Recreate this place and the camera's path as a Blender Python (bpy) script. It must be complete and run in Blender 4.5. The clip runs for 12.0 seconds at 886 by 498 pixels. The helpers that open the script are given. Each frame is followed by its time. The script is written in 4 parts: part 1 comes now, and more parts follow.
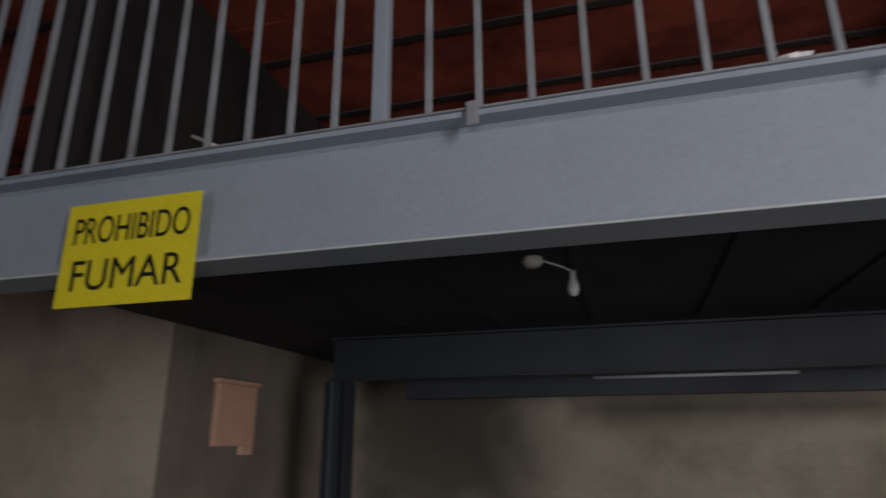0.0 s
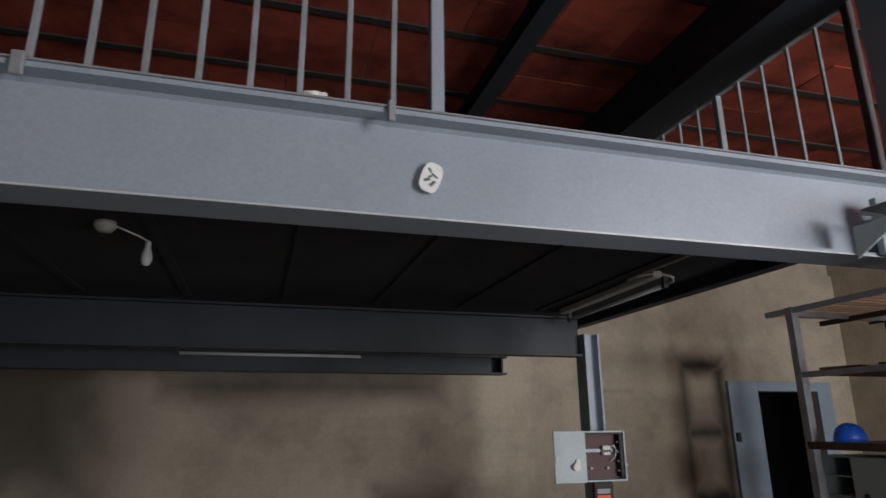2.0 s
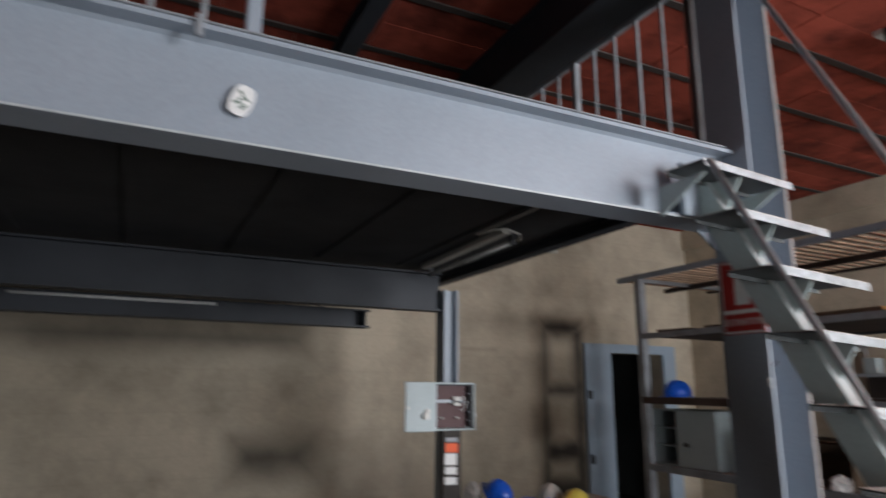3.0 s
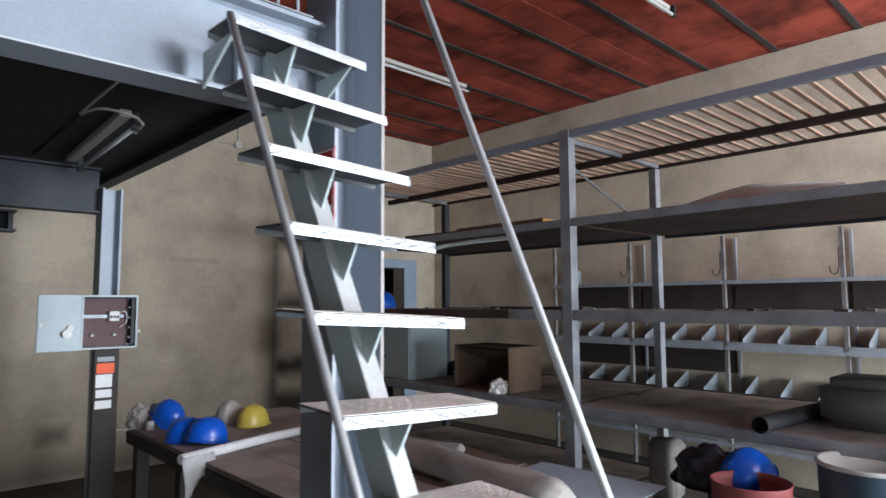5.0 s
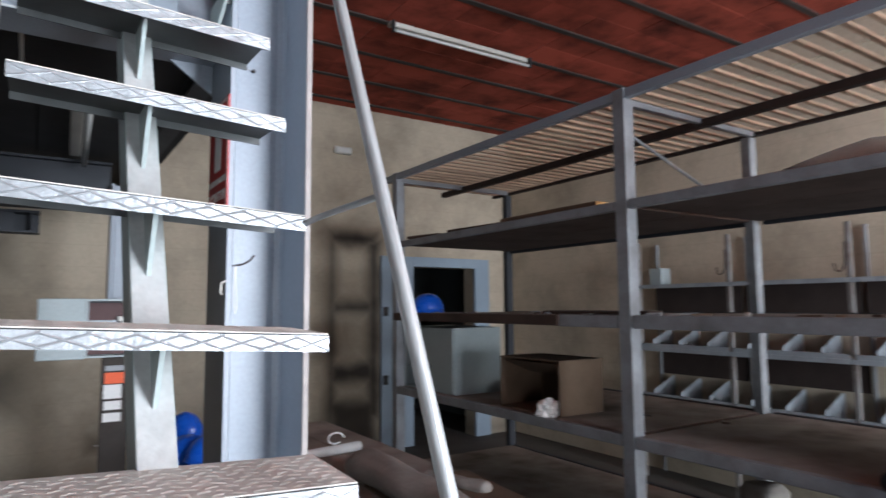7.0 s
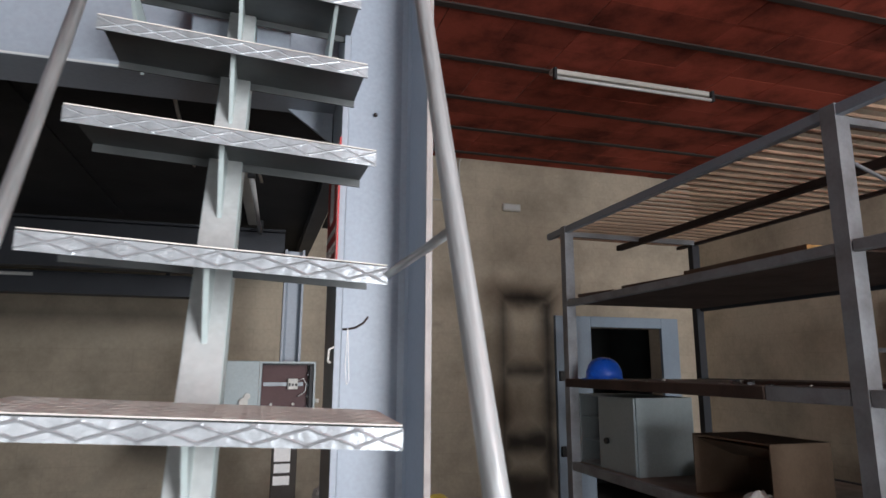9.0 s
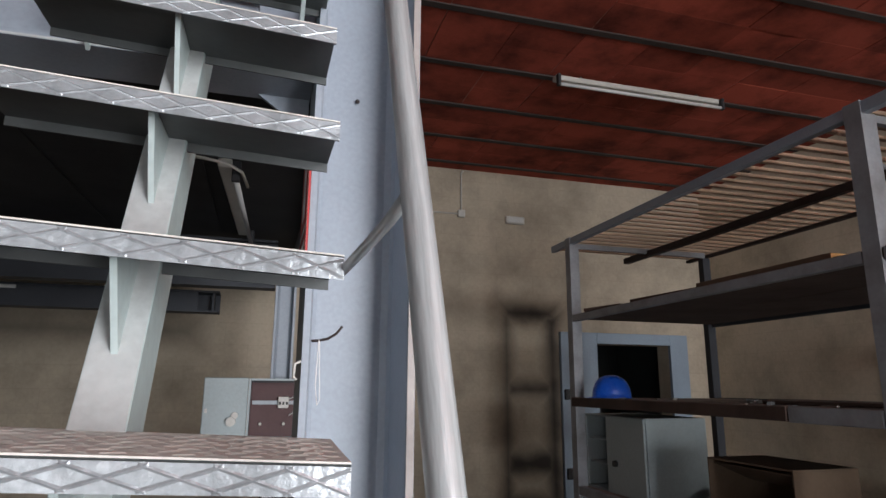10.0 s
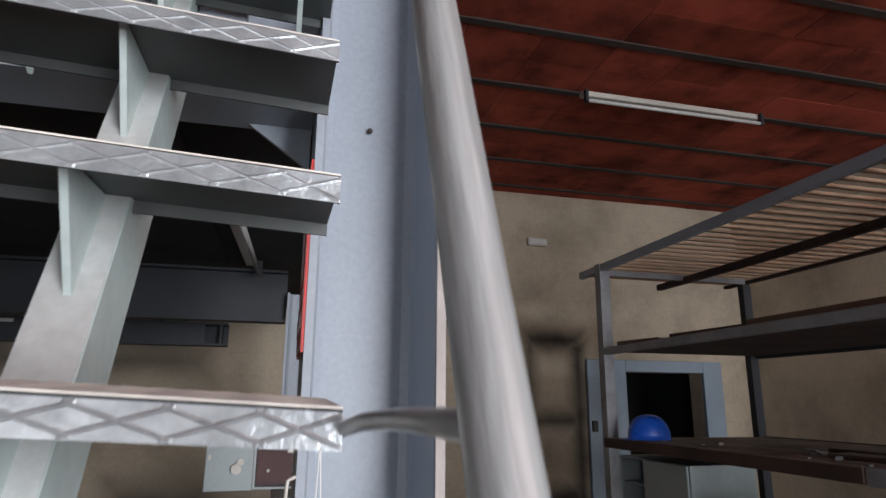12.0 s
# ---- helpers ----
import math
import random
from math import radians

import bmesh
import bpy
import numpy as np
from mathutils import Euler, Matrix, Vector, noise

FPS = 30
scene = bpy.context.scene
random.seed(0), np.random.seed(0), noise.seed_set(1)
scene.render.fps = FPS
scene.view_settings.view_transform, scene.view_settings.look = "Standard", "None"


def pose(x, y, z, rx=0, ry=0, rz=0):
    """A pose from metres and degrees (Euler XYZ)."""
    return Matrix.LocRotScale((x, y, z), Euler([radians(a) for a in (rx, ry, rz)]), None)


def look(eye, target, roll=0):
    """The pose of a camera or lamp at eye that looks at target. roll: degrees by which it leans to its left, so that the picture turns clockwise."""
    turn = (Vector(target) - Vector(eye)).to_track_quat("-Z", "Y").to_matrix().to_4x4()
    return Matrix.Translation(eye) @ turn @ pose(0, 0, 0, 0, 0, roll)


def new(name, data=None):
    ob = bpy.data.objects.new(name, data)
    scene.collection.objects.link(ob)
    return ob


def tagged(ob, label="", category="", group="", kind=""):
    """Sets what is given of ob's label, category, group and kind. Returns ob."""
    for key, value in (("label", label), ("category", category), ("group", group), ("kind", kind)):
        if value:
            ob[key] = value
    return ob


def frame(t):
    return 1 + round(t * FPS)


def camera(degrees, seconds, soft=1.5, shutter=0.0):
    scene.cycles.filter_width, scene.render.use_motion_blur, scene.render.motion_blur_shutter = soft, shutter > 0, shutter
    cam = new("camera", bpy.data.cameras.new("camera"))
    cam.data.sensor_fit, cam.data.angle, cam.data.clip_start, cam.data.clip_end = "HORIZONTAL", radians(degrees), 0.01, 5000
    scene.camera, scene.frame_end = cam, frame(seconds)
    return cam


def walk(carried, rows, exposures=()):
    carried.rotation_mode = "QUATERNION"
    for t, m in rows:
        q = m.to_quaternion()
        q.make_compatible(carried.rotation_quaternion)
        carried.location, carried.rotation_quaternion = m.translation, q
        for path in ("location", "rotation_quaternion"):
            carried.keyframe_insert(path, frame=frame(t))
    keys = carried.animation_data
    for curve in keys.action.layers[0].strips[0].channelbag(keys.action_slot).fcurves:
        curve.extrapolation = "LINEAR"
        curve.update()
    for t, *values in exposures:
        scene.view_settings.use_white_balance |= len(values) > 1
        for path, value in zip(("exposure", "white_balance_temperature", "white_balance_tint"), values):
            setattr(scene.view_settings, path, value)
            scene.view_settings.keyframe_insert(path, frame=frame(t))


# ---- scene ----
cam = camera(70.9, 12.0, 1.5, 0.5)
PATH = [
    (0, (2.781, 0.403, 1.892), (2.236, 2.237, 2.475), -0.1),
    (0.5, (2.804, 0.294, 1.89), (2.636, 2.202, 2.465), -0.1),
    (1, (2.838, 0.194, 1.85), (3.028, 2.105, 2.41), 0.0),
    (1.5, (2.939, 0.161, 1.813), (3.39, 2.031, 2.359), -0.4),
    (2, (3.103, 0.131, 1.785), (3.646, 1.978, 2.327), -0.5),
    (2.5, (3.212, 0.081, 1.718), (3.829, 1.91, 2.244), -0.4),
    (3, (3.369, 0.06, 1.693), (4.224, 1.816, 2.125), 0.4),
    (3.5, (3.723, -0.049, 1.657), (4.891, 1.552, 1.926), -0.0),
    (3.7, (3.804, -0.074, 1.665), (5.048, 1.478, 1.872), 0.0),
    (5.3, (4.546, -0.139, 1.665), (5.909, 1.314, 1.839), -0.3),
    (5.5, (4.62, -0.126, 1.65), (5.979, 1.33, 1.828), -0.4),
    (6, (4.869, 0.024, 1.65), (6.221, 1.488, 1.826), -0.1),
    (6.5, (5.076, 0.066, 1.658), (6.375, 1.576, 1.833), -0.0),
    (7, (5.247, 0.102, 1.667), (6.338, 1.769, 1.849), -0.4),
    (7.5, (5.28, 0.17, 1.683), (6.1, 1.986, 1.865), -0.1),
    (7.7, (5.271, 0.21, 1.7), (6.024, 2.053, 1.89), -0.0),
    (9.3, (5.542, 0.412, 1.69), (6.087, 2.293, 2.093), 0.3),
    (9.5, (5.561, 0.476, 1.694), (6.105, 2.356, 2.106), 0.4),
    (10, (5.586, 0.507, 1.691), (6.122, 2.385, 2.119), 0.4),
    (10.5, (5.598, 0.533, 1.674), (6.118, 2.413, 2.115), 0.6),
    (11, (5.609, 0.565, 1.635), (6.105, 2.45, 2.083), 0.5),
    (11.5, (5.614, 0.635, 1.76), (6.099, 2.521, 2.217), 0.5),
    (12, (5.626, 0.768, 1.846), (6.109, 2.65, 2.319), 0.4),
]
walk(cam, [(t, look(eye, target, roll)) for t, eye, target, roll in PATH], [(0.0, -0.2, 6700, 16), (1.0, -0.3, 6700, 16), (2.0, -0.12, 6700, 16), (2.5, -0.02, 6650, 16), (3.0, 0.15, 6550, 14), (3.5, 0.42, 6350, 13), (3.7, 0.5, 6250, 13), (5.5, 0.64, 6000, 11), (6.5, 0.58, 6050, 12), (7.5, 0.42, 6250, 14), (9.3, 0.08, 6600, 15), (12.0, -0.05, 6650, 16)])

# ---- daylight: a wide gate behind the walker, in the front wall ----
world = bpy.data.worlds.new("sky")
scene.world = world
world.use_nodes = True
wn = world.node_tree.nodes
sky = wn.new("ShaderNodeTexSky")
sky.sky_type, sky.sun_disc, sky.sun_elevation, sky.sun_rotation = "NISHITA", False, radians(35), radians(200)
world.node_tree.links.new(sky.outputs[0], wn["Background"].inputs[0])
wn["Background"].inputs[1].default_value = 0.08

GATE_X, GATE_W, GATE_H, FRONT_Y = 8.5, 3.2, 3.8, -4.2
day = bpy.data.lights.new("gate_daylight", "AREA")
day.shape, day.size, day.size_y, day.energy, day.color = "RECTANGLE", GATE_W, GATE_H, 760.0, (0.89, 0.955, 1.0)
gate_light = new("gate_daylight", day)
gate_light.matrix_world = look((GATE_X, FRONT_Y - 0.02, GATE_H / 2), (GATE_X, 5.0, GATE_H / 2))
# unseen doorway, added with its lamp to brighten left-facing sides
SIDE_X, SIDE_W, SIDE_H = 3.3, 1.2, 2.1
day = bpy.data.lights.new("left_fill_light", "AREA")
day.shape, day.size, day.size_y, day.energy, day.color = "RECTANGLE", SIDE_W, SIDE_H, 62.0, (0.89, 0.955, 1.0)
side_light = new("left_fill_light", day)
side_light.matrix_world = look((SIDE_X, FRONT_Y - 0.02, SIDE_H / 2), (SIDE_X, 5.0, SIDE_H / 2))


# ---- materials ----
def material(name, color, rough=0.6, metal=0.0, dark=0.6, fine=60.0, coarse=2.5, bump=0.15, patch=0.35, tint=None, per_piece=0.0, spec=0.5):
    """A painted or bare surface: grain, larger stains, uneven gloss and fine relief."""
    m = bpy.data.materials.new(name)
    m.use_nodes = True
    n, l = m.node_tree.nodes, m.node_tree.links
    b = n["Principled BSDF"]
    tc = n.new("ShaderNodeTexCoord")
    big, small = n.new("ShaderNodeTexNoise"), n.new("ShaderNodeTexNoise")
    big.inputs["Scale"].default_value, big.inputs["Detail"].default_value, big.inputs["Roughness"].default_value = coarse, 6, 0.62
    small.inputs["Scale"].default_value, small.inputs["Detail"].default_value = fine, 3
    l.new(tc.outputs["Object"], big.inputs["Vector"])
    l.new(tc.outputs["Object"], small.inputs["Vector"])
    ramp = n.new("ShaderNodeMapRange")
    ramp.inputs[1].default_value, ramp.inputs[2].default_value = 0.42, 0.72
    l.new(big.outputs[0], ramp.inputs[0])
    stain = n.new("ShaderNodeMath")
    stain.operation = "MULTIPLY"
    stain.inputs[1].default_value = patch
    l.new(ramp.outputs[0], stain.inputs[0])
    mix = n.new("ShaderNodeMix")
    mix.data_type = "RGBA"
    mix.inputs["A"].default_value = (*color, 1)
    mix.inputs["B"].default_value = (*(tint or [c * dark for c in color]), 1)
    l.new(stain.outputs[0], mix.inputs["Factor"])
    grain = n.new("ShaderNodeMapRange")
    grain.inputs[3].default_value, grain.inputs[4].default_value = 0.86, 1.12
    l.new(small.outputs[0], grain.inputs[0])
    value = n.new("ShaderNodeHueSaturation")
    l.new(mix.outputs["Result"], value.inputs["Color"])
    if per_piece:
        info = n.new("ShaderNodeObjectInfo")
        each = n.new("ShaderNodeMapRange")
        each.inputs[3].default_value, each.inputs[4].default_value = 1 - per_piece, 1 + per_piece
        l.new(info.outputs["Random"], each.inputs[0])
        both = n.new("ShaderNodeMath")
        both.operation = "MULTIPLY"
        l.new(each.outputs[0], both.inputs[0])
        l.new(grain.outputs[0], both.inputs[1])
        l.new(both.outputs[0], value.inputs["Value"])
    else:
        l.new(grain.outputs[0], value.inputs["Value"])
    l.new(value.outputs[0], b.inputs["Base Color"])
    gloss = n.new("ShaderNodeMapRange")
    gloss.inputs[3].default_value, gloss.inputs[4].default_value = max(rough - 0.12, 0.05), min(rough + 0.15, 1)
    l.new(big.outputs[0], gloss.inputs[0])
    l.new(gloss.outputs[0], b.inputs["Roughness"])
    b.inputs["Metallic"].default_value = metal
    b.inputs["Specular IOR Level"].default_value = spec
    bm_ = n.new("ShaderNodeBump")
    bm_.inputs["Strength"].default_value, bm_.inputs["Distance"].default_value = bump, 0.004
    l.new(small.outputs[0], bm_.inputs["Height"])
    l.new(bm_.outputs[0], b.inputs["Normal"])
    return m


def dusty(m, dust, amount=0.85):
    """Lets pale dust lie on whatever faces up."""
    n, l = m.node_tree.nodes, m.node_tree.links
    b = n["Principled BSDF"]
    paint = b.inputs["Base Color"].links[0].from_socket
    geo, sep, tc, pat = n.new("ShaderNodeNewGeometry"), n.new("ShaderNodeSeparateXYZ"), n.new("ShaderNodeTexCoord"), n.new("ShaderNodeTexNoise")
    pat.inputs["Scale"].default_value, pat.inputs["Detail"].default_value = 3.5, 7
    l.new(tc.outputs["Object"], pat.inputs["Vector"])
    l.new(geo.outputs["True Normal"], sep.inputs[0])
    up, cover, both, mix = n.new("ShaderNodeMapRange"), n.new("ShaderNodeMapRange"), n.new("ShaderNodeMath"), n.new("ShaderNodeMix")
    up.inputs[1].default_value, up.inputs[2].default_value = 0.6, 0.95
    cover.inputs[1].default_value, cover.inputs[2].default_value, cover.inputs[3].default_value, cover.inputs[4].default_value = 0.3, 0.6, 0.25, amount
    both.operation, mix.data_type = "MULTIPLY", "RGBA"
    mix.inputs["B"].default_value = (*dust, 1)
    l.new(sep.outputs[2], up.inputs[0])
    l.new(pat.outputs[0], cover.inputs[0])
    l.new(up.outputs[0], both.inputs[0])
    l.new(cover.outputs[0], both.inputs[1])
    l.new(both.outputs[0], mix.inputs["Factor"])
    l.new(paint, mix.inputs["A"])
    l.new(mix.outputs["Result"], b.inputs["Base Color"])
    return m


def plaster(name, color, dark_tone, patches=()):
    """Sooty painted block wall; patches: painted shadows and stains as x, z, half width, half height, softness,
    strength, in the wall's plane.
    """
    m = material(name, color, 0.9, dark=0.52, fine=35, coarse=1.5, bump=0.4, patch=0.75, spec=0.2)
    n, l = m.node_tree.nodes, m.node_tree.links
    b = n["Principled BSDF"]
    paint = b.inputs["Base Color"].links[0].from_socket
    tc = n.new("ShaderNodeTexCoord")
    wob = n.new("ShaderNodeTexNoise")
    wob.inputs["Scale"].default_value, wob.inputs["Detail"].default_value = 3.0, 5
    l.new(tc.outputs["Object"], wob.inputs["Vector"])
    sep = n.new("ShaderNodeSeparateXYZ")
    l.new(tc.outputs["Object"], sep.inputs[0])

    def math(op, a, c):
        o = n.new("ShaderNodeMath")
        o.operation = op
        for i, v in enumerate((a, c)):
            if isinstance(v, (int, float)):
                o.inputs[i].default_value = v
            else:
                l.new(v, o.inputs[i])
        return o.outputs[0]

    # block courses, faintly darker along the joints
    brick = n.new("ShaderNodeTexBrick")
    brick.inputs["Scale"].default_value = 1.0
    brick.inputs["Brick Width"].default_value, brick.inputs["Row Height"].default_value = 0.42, 0.205
    brick.inputs["Mortar Size"].default_value, brick.inputs["Mortar Smooth"].default_value = 0.006, 0.6
    comb = n.new("ShaderNodeCombineXYZ")
    l.new(math("ADD", sep.outputs[0], sep.outputs[1]), comb.inputs[0])
    l.new(sep.outputs[2], comb.inputs[1])
    l.new(comb.outputs[0], brick.inputs["Vector"])
    total = math("MULTIPLY", brick.outputs["Fac"], 0.07)
    # painted shadows and stains alike mix towards the dark tone
    for x, z, w, h, soft, k in patches:
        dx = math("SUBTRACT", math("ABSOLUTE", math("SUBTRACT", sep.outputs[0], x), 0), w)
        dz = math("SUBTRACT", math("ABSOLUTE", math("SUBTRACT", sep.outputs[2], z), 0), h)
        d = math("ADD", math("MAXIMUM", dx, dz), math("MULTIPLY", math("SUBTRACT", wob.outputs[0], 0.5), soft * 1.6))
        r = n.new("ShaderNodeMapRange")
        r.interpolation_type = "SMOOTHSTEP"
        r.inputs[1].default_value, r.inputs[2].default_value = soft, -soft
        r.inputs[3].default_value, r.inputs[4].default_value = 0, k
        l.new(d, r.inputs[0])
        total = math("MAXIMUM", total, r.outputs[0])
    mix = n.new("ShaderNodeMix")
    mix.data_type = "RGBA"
    mix.inputs["B"].default_value = (*dark_tone, 1)
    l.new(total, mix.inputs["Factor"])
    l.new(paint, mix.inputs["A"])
    l.new(mix.outputs["Result"], b.inputs["Base Color"])
    return m


def clay(name):
    """Red fired-clay ceiling tiles, each a little different, with pale lime smears."""
    m = material(name, (0.38, 0.076, 0.047), 0.85, dark=0.14, fine=45, coarse=2.0, bump=0.3, patch=0.95, spec=0.2)
    n, l = m.node_tree.nodes, m.node_tree.links
    b = n["Principled BSDF"]
    paint = b.inputs["Base Color"].links[0].from_socket
    geo = n.new("ShaderNodeNewGeometry")
    r = n.new("ShaderNodeMapRange")
    r.inputs[3].default_value, r.inputs[4].default_value = 0.78, 1.18
    l.new(geo.outputs["Random Per Island"], r.inputs[0])
    hs = n.new("ShaderNodeHueSaturation")
    l.new(r.outputs[0], hs.inputs["Value"])
    l.new(paint, hs.inputs["Color"])
    l.new(hs.outputs[0], b.inputs["Base Color"])
    return m


# ladder bars near x 8.3 and the tray band are painted-in cast shadows
WALL_SHADOWS_STAINS = [
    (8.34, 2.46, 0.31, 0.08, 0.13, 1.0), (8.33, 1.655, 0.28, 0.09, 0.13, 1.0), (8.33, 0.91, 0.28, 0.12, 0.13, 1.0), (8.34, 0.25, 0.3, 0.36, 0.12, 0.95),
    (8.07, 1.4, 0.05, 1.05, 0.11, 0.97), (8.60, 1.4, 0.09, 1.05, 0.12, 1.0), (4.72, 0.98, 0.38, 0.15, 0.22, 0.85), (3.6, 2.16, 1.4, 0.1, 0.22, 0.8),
    # the broad patch at x 0.9 darkens the wall's left end
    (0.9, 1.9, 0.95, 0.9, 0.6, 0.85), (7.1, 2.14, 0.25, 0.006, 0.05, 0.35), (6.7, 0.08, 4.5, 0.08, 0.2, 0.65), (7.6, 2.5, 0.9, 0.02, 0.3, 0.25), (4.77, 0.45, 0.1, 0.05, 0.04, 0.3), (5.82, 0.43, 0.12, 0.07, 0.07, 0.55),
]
M_WALL = plaster("beige_block_wall", (0.48, 0.41, 0.315), (0.045, 0.038, 0.032), WALL_SHADOWS_STAINS)
M_WALL2 = plaster("beige_side_wall", (0.55, 0.47, 0.36), (0.05, 0.04, 0.035))
# the side wall's beige, darkened for soot and for shade under the mezzanine
M_WALL3 = plaster("shaded_sooty_beige_wall", (0.25, 0.21, 0.165), (0.05, 0.04, 0.035))
# near-black stands in for the lack of light on the mezzanine partition
M_BLACKWALL = plaster("shade_black_wall", (0.030, 0.026, 0.024), (0.015, 0.013, 0.012))
# for walls out of view, toned to set how much light they bounce
M_UNSEENWALL = plaster("plain_unseen_wall", (0.26, 0.225, 0.185), (0.03, 0.027, 0.025))
M_FLOOR = material("oily_concrete_floor", (0.095, 0.085, 0.075), 0.8, dark=0.4, coarse=1.2, patch=0.8, bump=0.3)
M_CLAY = clay("red_clay_tiles")
M_MORTAR = material("reddish_lime_mortar", (0.40, 0.20, 0.15), 0.9, dark=0.6, coarse=3, patch=0.7, bump=0.3)
M_RIB = material("rusty_dark_steel", (0.045, 0.03, 0.026), 0.75, dark=0.5, patch=0.6, bump=0.3)
M_STEEL = material("blue_grey_painted_steel", (0.315, 0.355, 0.405), 0.42, dark=0.8, coarse=1.6, fine=90, bump=0.06, patch=0.5, tint=(0.235, 0.27, 0.31))
M_STEEL_WORN = material("worn_grey_steel", (0.29, 0.305, 0.325), 0.5, dark=0.45, coarse=5, bump=0.15, patch=0.55, tint=(0.10, 0.085, 0.075))
M_DARKSTEEL = material("near_black_steel", (0.024, 0.028, 0.036), 0.6, dark=0.6, patch=0.5)
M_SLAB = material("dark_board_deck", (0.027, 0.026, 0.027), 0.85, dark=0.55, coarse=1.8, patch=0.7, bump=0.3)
M_GREEN = material("grey_green_painted_steel", (0.50, 0.585, 0.575), 0.45, dark=0.75, coarse=6, patch=0.5, bump=0.08)
# grey-green darkened so that the tread undersides carry their shade in colour
M_TREADUNDER = material("shaded_grey_green_steel", (0.085, 0.092, 0.092), 0.55, dark=0.7, coarse=6, patch=0.5, bump=0.08)
M_GALV = material("galvanised_checker_plate", (0.46, 0.49, 0.51), 0.34, metal=0.5, dark=0.5, coarse=22, fine=90, bump=0.35, patch=0.8)
M_TREADTOP = material("dusty_checker_plate", (0.78, 0.74, 0.68), 0.7, metal=0.0, dark=0.75, coarse=9, fine=110, bump=0.25, patch=0.7)
M_PIPE = material("galvanised_pipe", (0.56, 0.59, 0.59), 0.32, metal=0.3, dark=0.4, coarse=30, fine=160, bump=0.25, patch=0.8)
for node in [q for q in M_PIPE.node_tree.nodes if q.bl_idname == "ShaderNodeTexNoise"]:
    # wear drawn out along the pipes, which lean in the y-z plane
    drawn = M_PIPE.node_tree.nodes.new("ShaderNodeMapping")
    drawn.inputs["Scale"].default_value = (4.0, 0.12, 0.12) if node.inputs["Scale"].default_value < 100 else (1.0, 0.15, 0.15)
    M_PIPE.node_tree.links.new(node.inputs["Vector"].links[0].from_socket, drawn.inputs["Vector"])
    M_PIPE.node_tree.links.new(drawn.outputs[0], node.inputs["Vector"])
# worn steel, paled to carry light on the stringer front and beam edge
M_BARE = material("lit_worn_steel", (0.60, 0.62, 0.61), 0.4, metal=0.15, dark=0.55, coarse=9, fine=70, bump=0.2, patch=0.6)
M_SLOTTED = material("rusty_slotted_angle", (0.20, 0.195, 0.19), 0.55, metal=0.2, dark=0.4, coarse=12, patch=0.8, bump=0.2, tint=(0.10, 0.06, 0.045))
M_PRIMER = material("beige_primer_steel", (0.36, 0.32, 0.30), 0.55, dark=0.6, coarse=7, patch=0.6, bump=0.1)
M_BOARD = dusty(material("dusty_dark_shelf_board", (0.085, 0.052, 0.040), 0.85, dark=0.45, coarse=3, patch=0.8, bump=0.3, per_piece=0.22), (0.42, 0.365, 0.325))
M_SLAT = material("pale_wood_slat", (0.50, 0.36, 0.25), 0.75, dark=0.6, coarse=6, patch=0.6, bump=0.25, per_piece=0.22)
M_BENCH = dusty(material("dusty_bench_top", (0.21, 0.165, 0.14), 0.85, dark=0.6, coarse=2.2, patch=0.7, bump=0.3, per_piece=0.12), (0.46, 0.40, 0.36), 0.95)
M_SAWN = material("fresh_sawn_wood", (0.80, 0.46, 0.17), 0.75, dark=0.75, coarse=20, patch=0.4, bump=0.2)
M_DARKWOOD = material("dark_oiled_wood", (0.045, 0.036, 0.03), 0.75, dark=0.5, coarse=4, patch=0.6, bump=0.25)
M_GALVBIN = material("grey_sheet_metal", (0.34, 0.375, 0.405), 0.45, metal=0.15, dark=0.55, coarse=5, patch=0.6, bump=0.1)
M_BLUE = material("blue_hard_plastic", (0.012, 0.11, 0.62), 0.28, dark=0.7, coarse=8, patch=0.3, bump=0.03)
M_YELLOW = material("yellow_hard_plastic", (0.72, 0.56, 0.10), 0.33, dark=0.75, coarse=8, patch=0.4, bump=0.03)
M_WHITEP = material("dirty_white_plastic", (0.62, 0.60, 0.55), 0.4, dark=0.55, coarse=8, patch=0.5, bump=0.05)
M_PAPER = material("white_paper", (0.83, 0.82, 0.80), 0.8, dark=0.8, coarse=6, patch=0.4, bump=0.1)
M_SIGN = material("yellow_sign_sheet", (0.78, 0.66, 0.03), 0.4, dark=0.8, coarse=5, patch=0.3, bump=0.03)
M_BLACK = material("black_paint", (0.012, 0.012, 0.012), 0.5, patch=0.3, bump=0.03)
M_RED = material("red_sign_sheet", (0.48, 0.035, 0.03), 0.4, dark=0.8, patch=0.3, bump=0.03)
M_ORANGE = material("orange_label", (0.85, 0.12, 0.03), 0.6, patch=0.2, bump=0.03)
M_CARTON = material("brown_cardboard", (0.17, 0.115, 0.077), 0.85, dark=0.6, coarse=4, patch=0.6, bump=0.2)
M_TERRA = material("pink_terracotta", (0.72, 0.41, 0.29), 0.85, dark=0.75, coarse=5, patch=0.5, bump=0.2)
M_MAROON = material("maroon_board", (0.085, 0.035, 0.035), 0.6, patch=0.4, bump=0.08)
M_MARK = material("dark_green_print", (0.10, 0.17, 0.12), 0.6, patch=0.4, bump=0.03)
M_BOXGREY = material("grey_enamel", (0.36, 0.42, 0.43), 0.42, dark=0.8, coarse=4, patch=0.4, bump=0.04)
M_DOORBLUE = material("pale_blue_door_paint", (0.27, 0.34, 0.41), 0.55, dark=0.75, coarse=3, patch=0.5, bump=0.08)
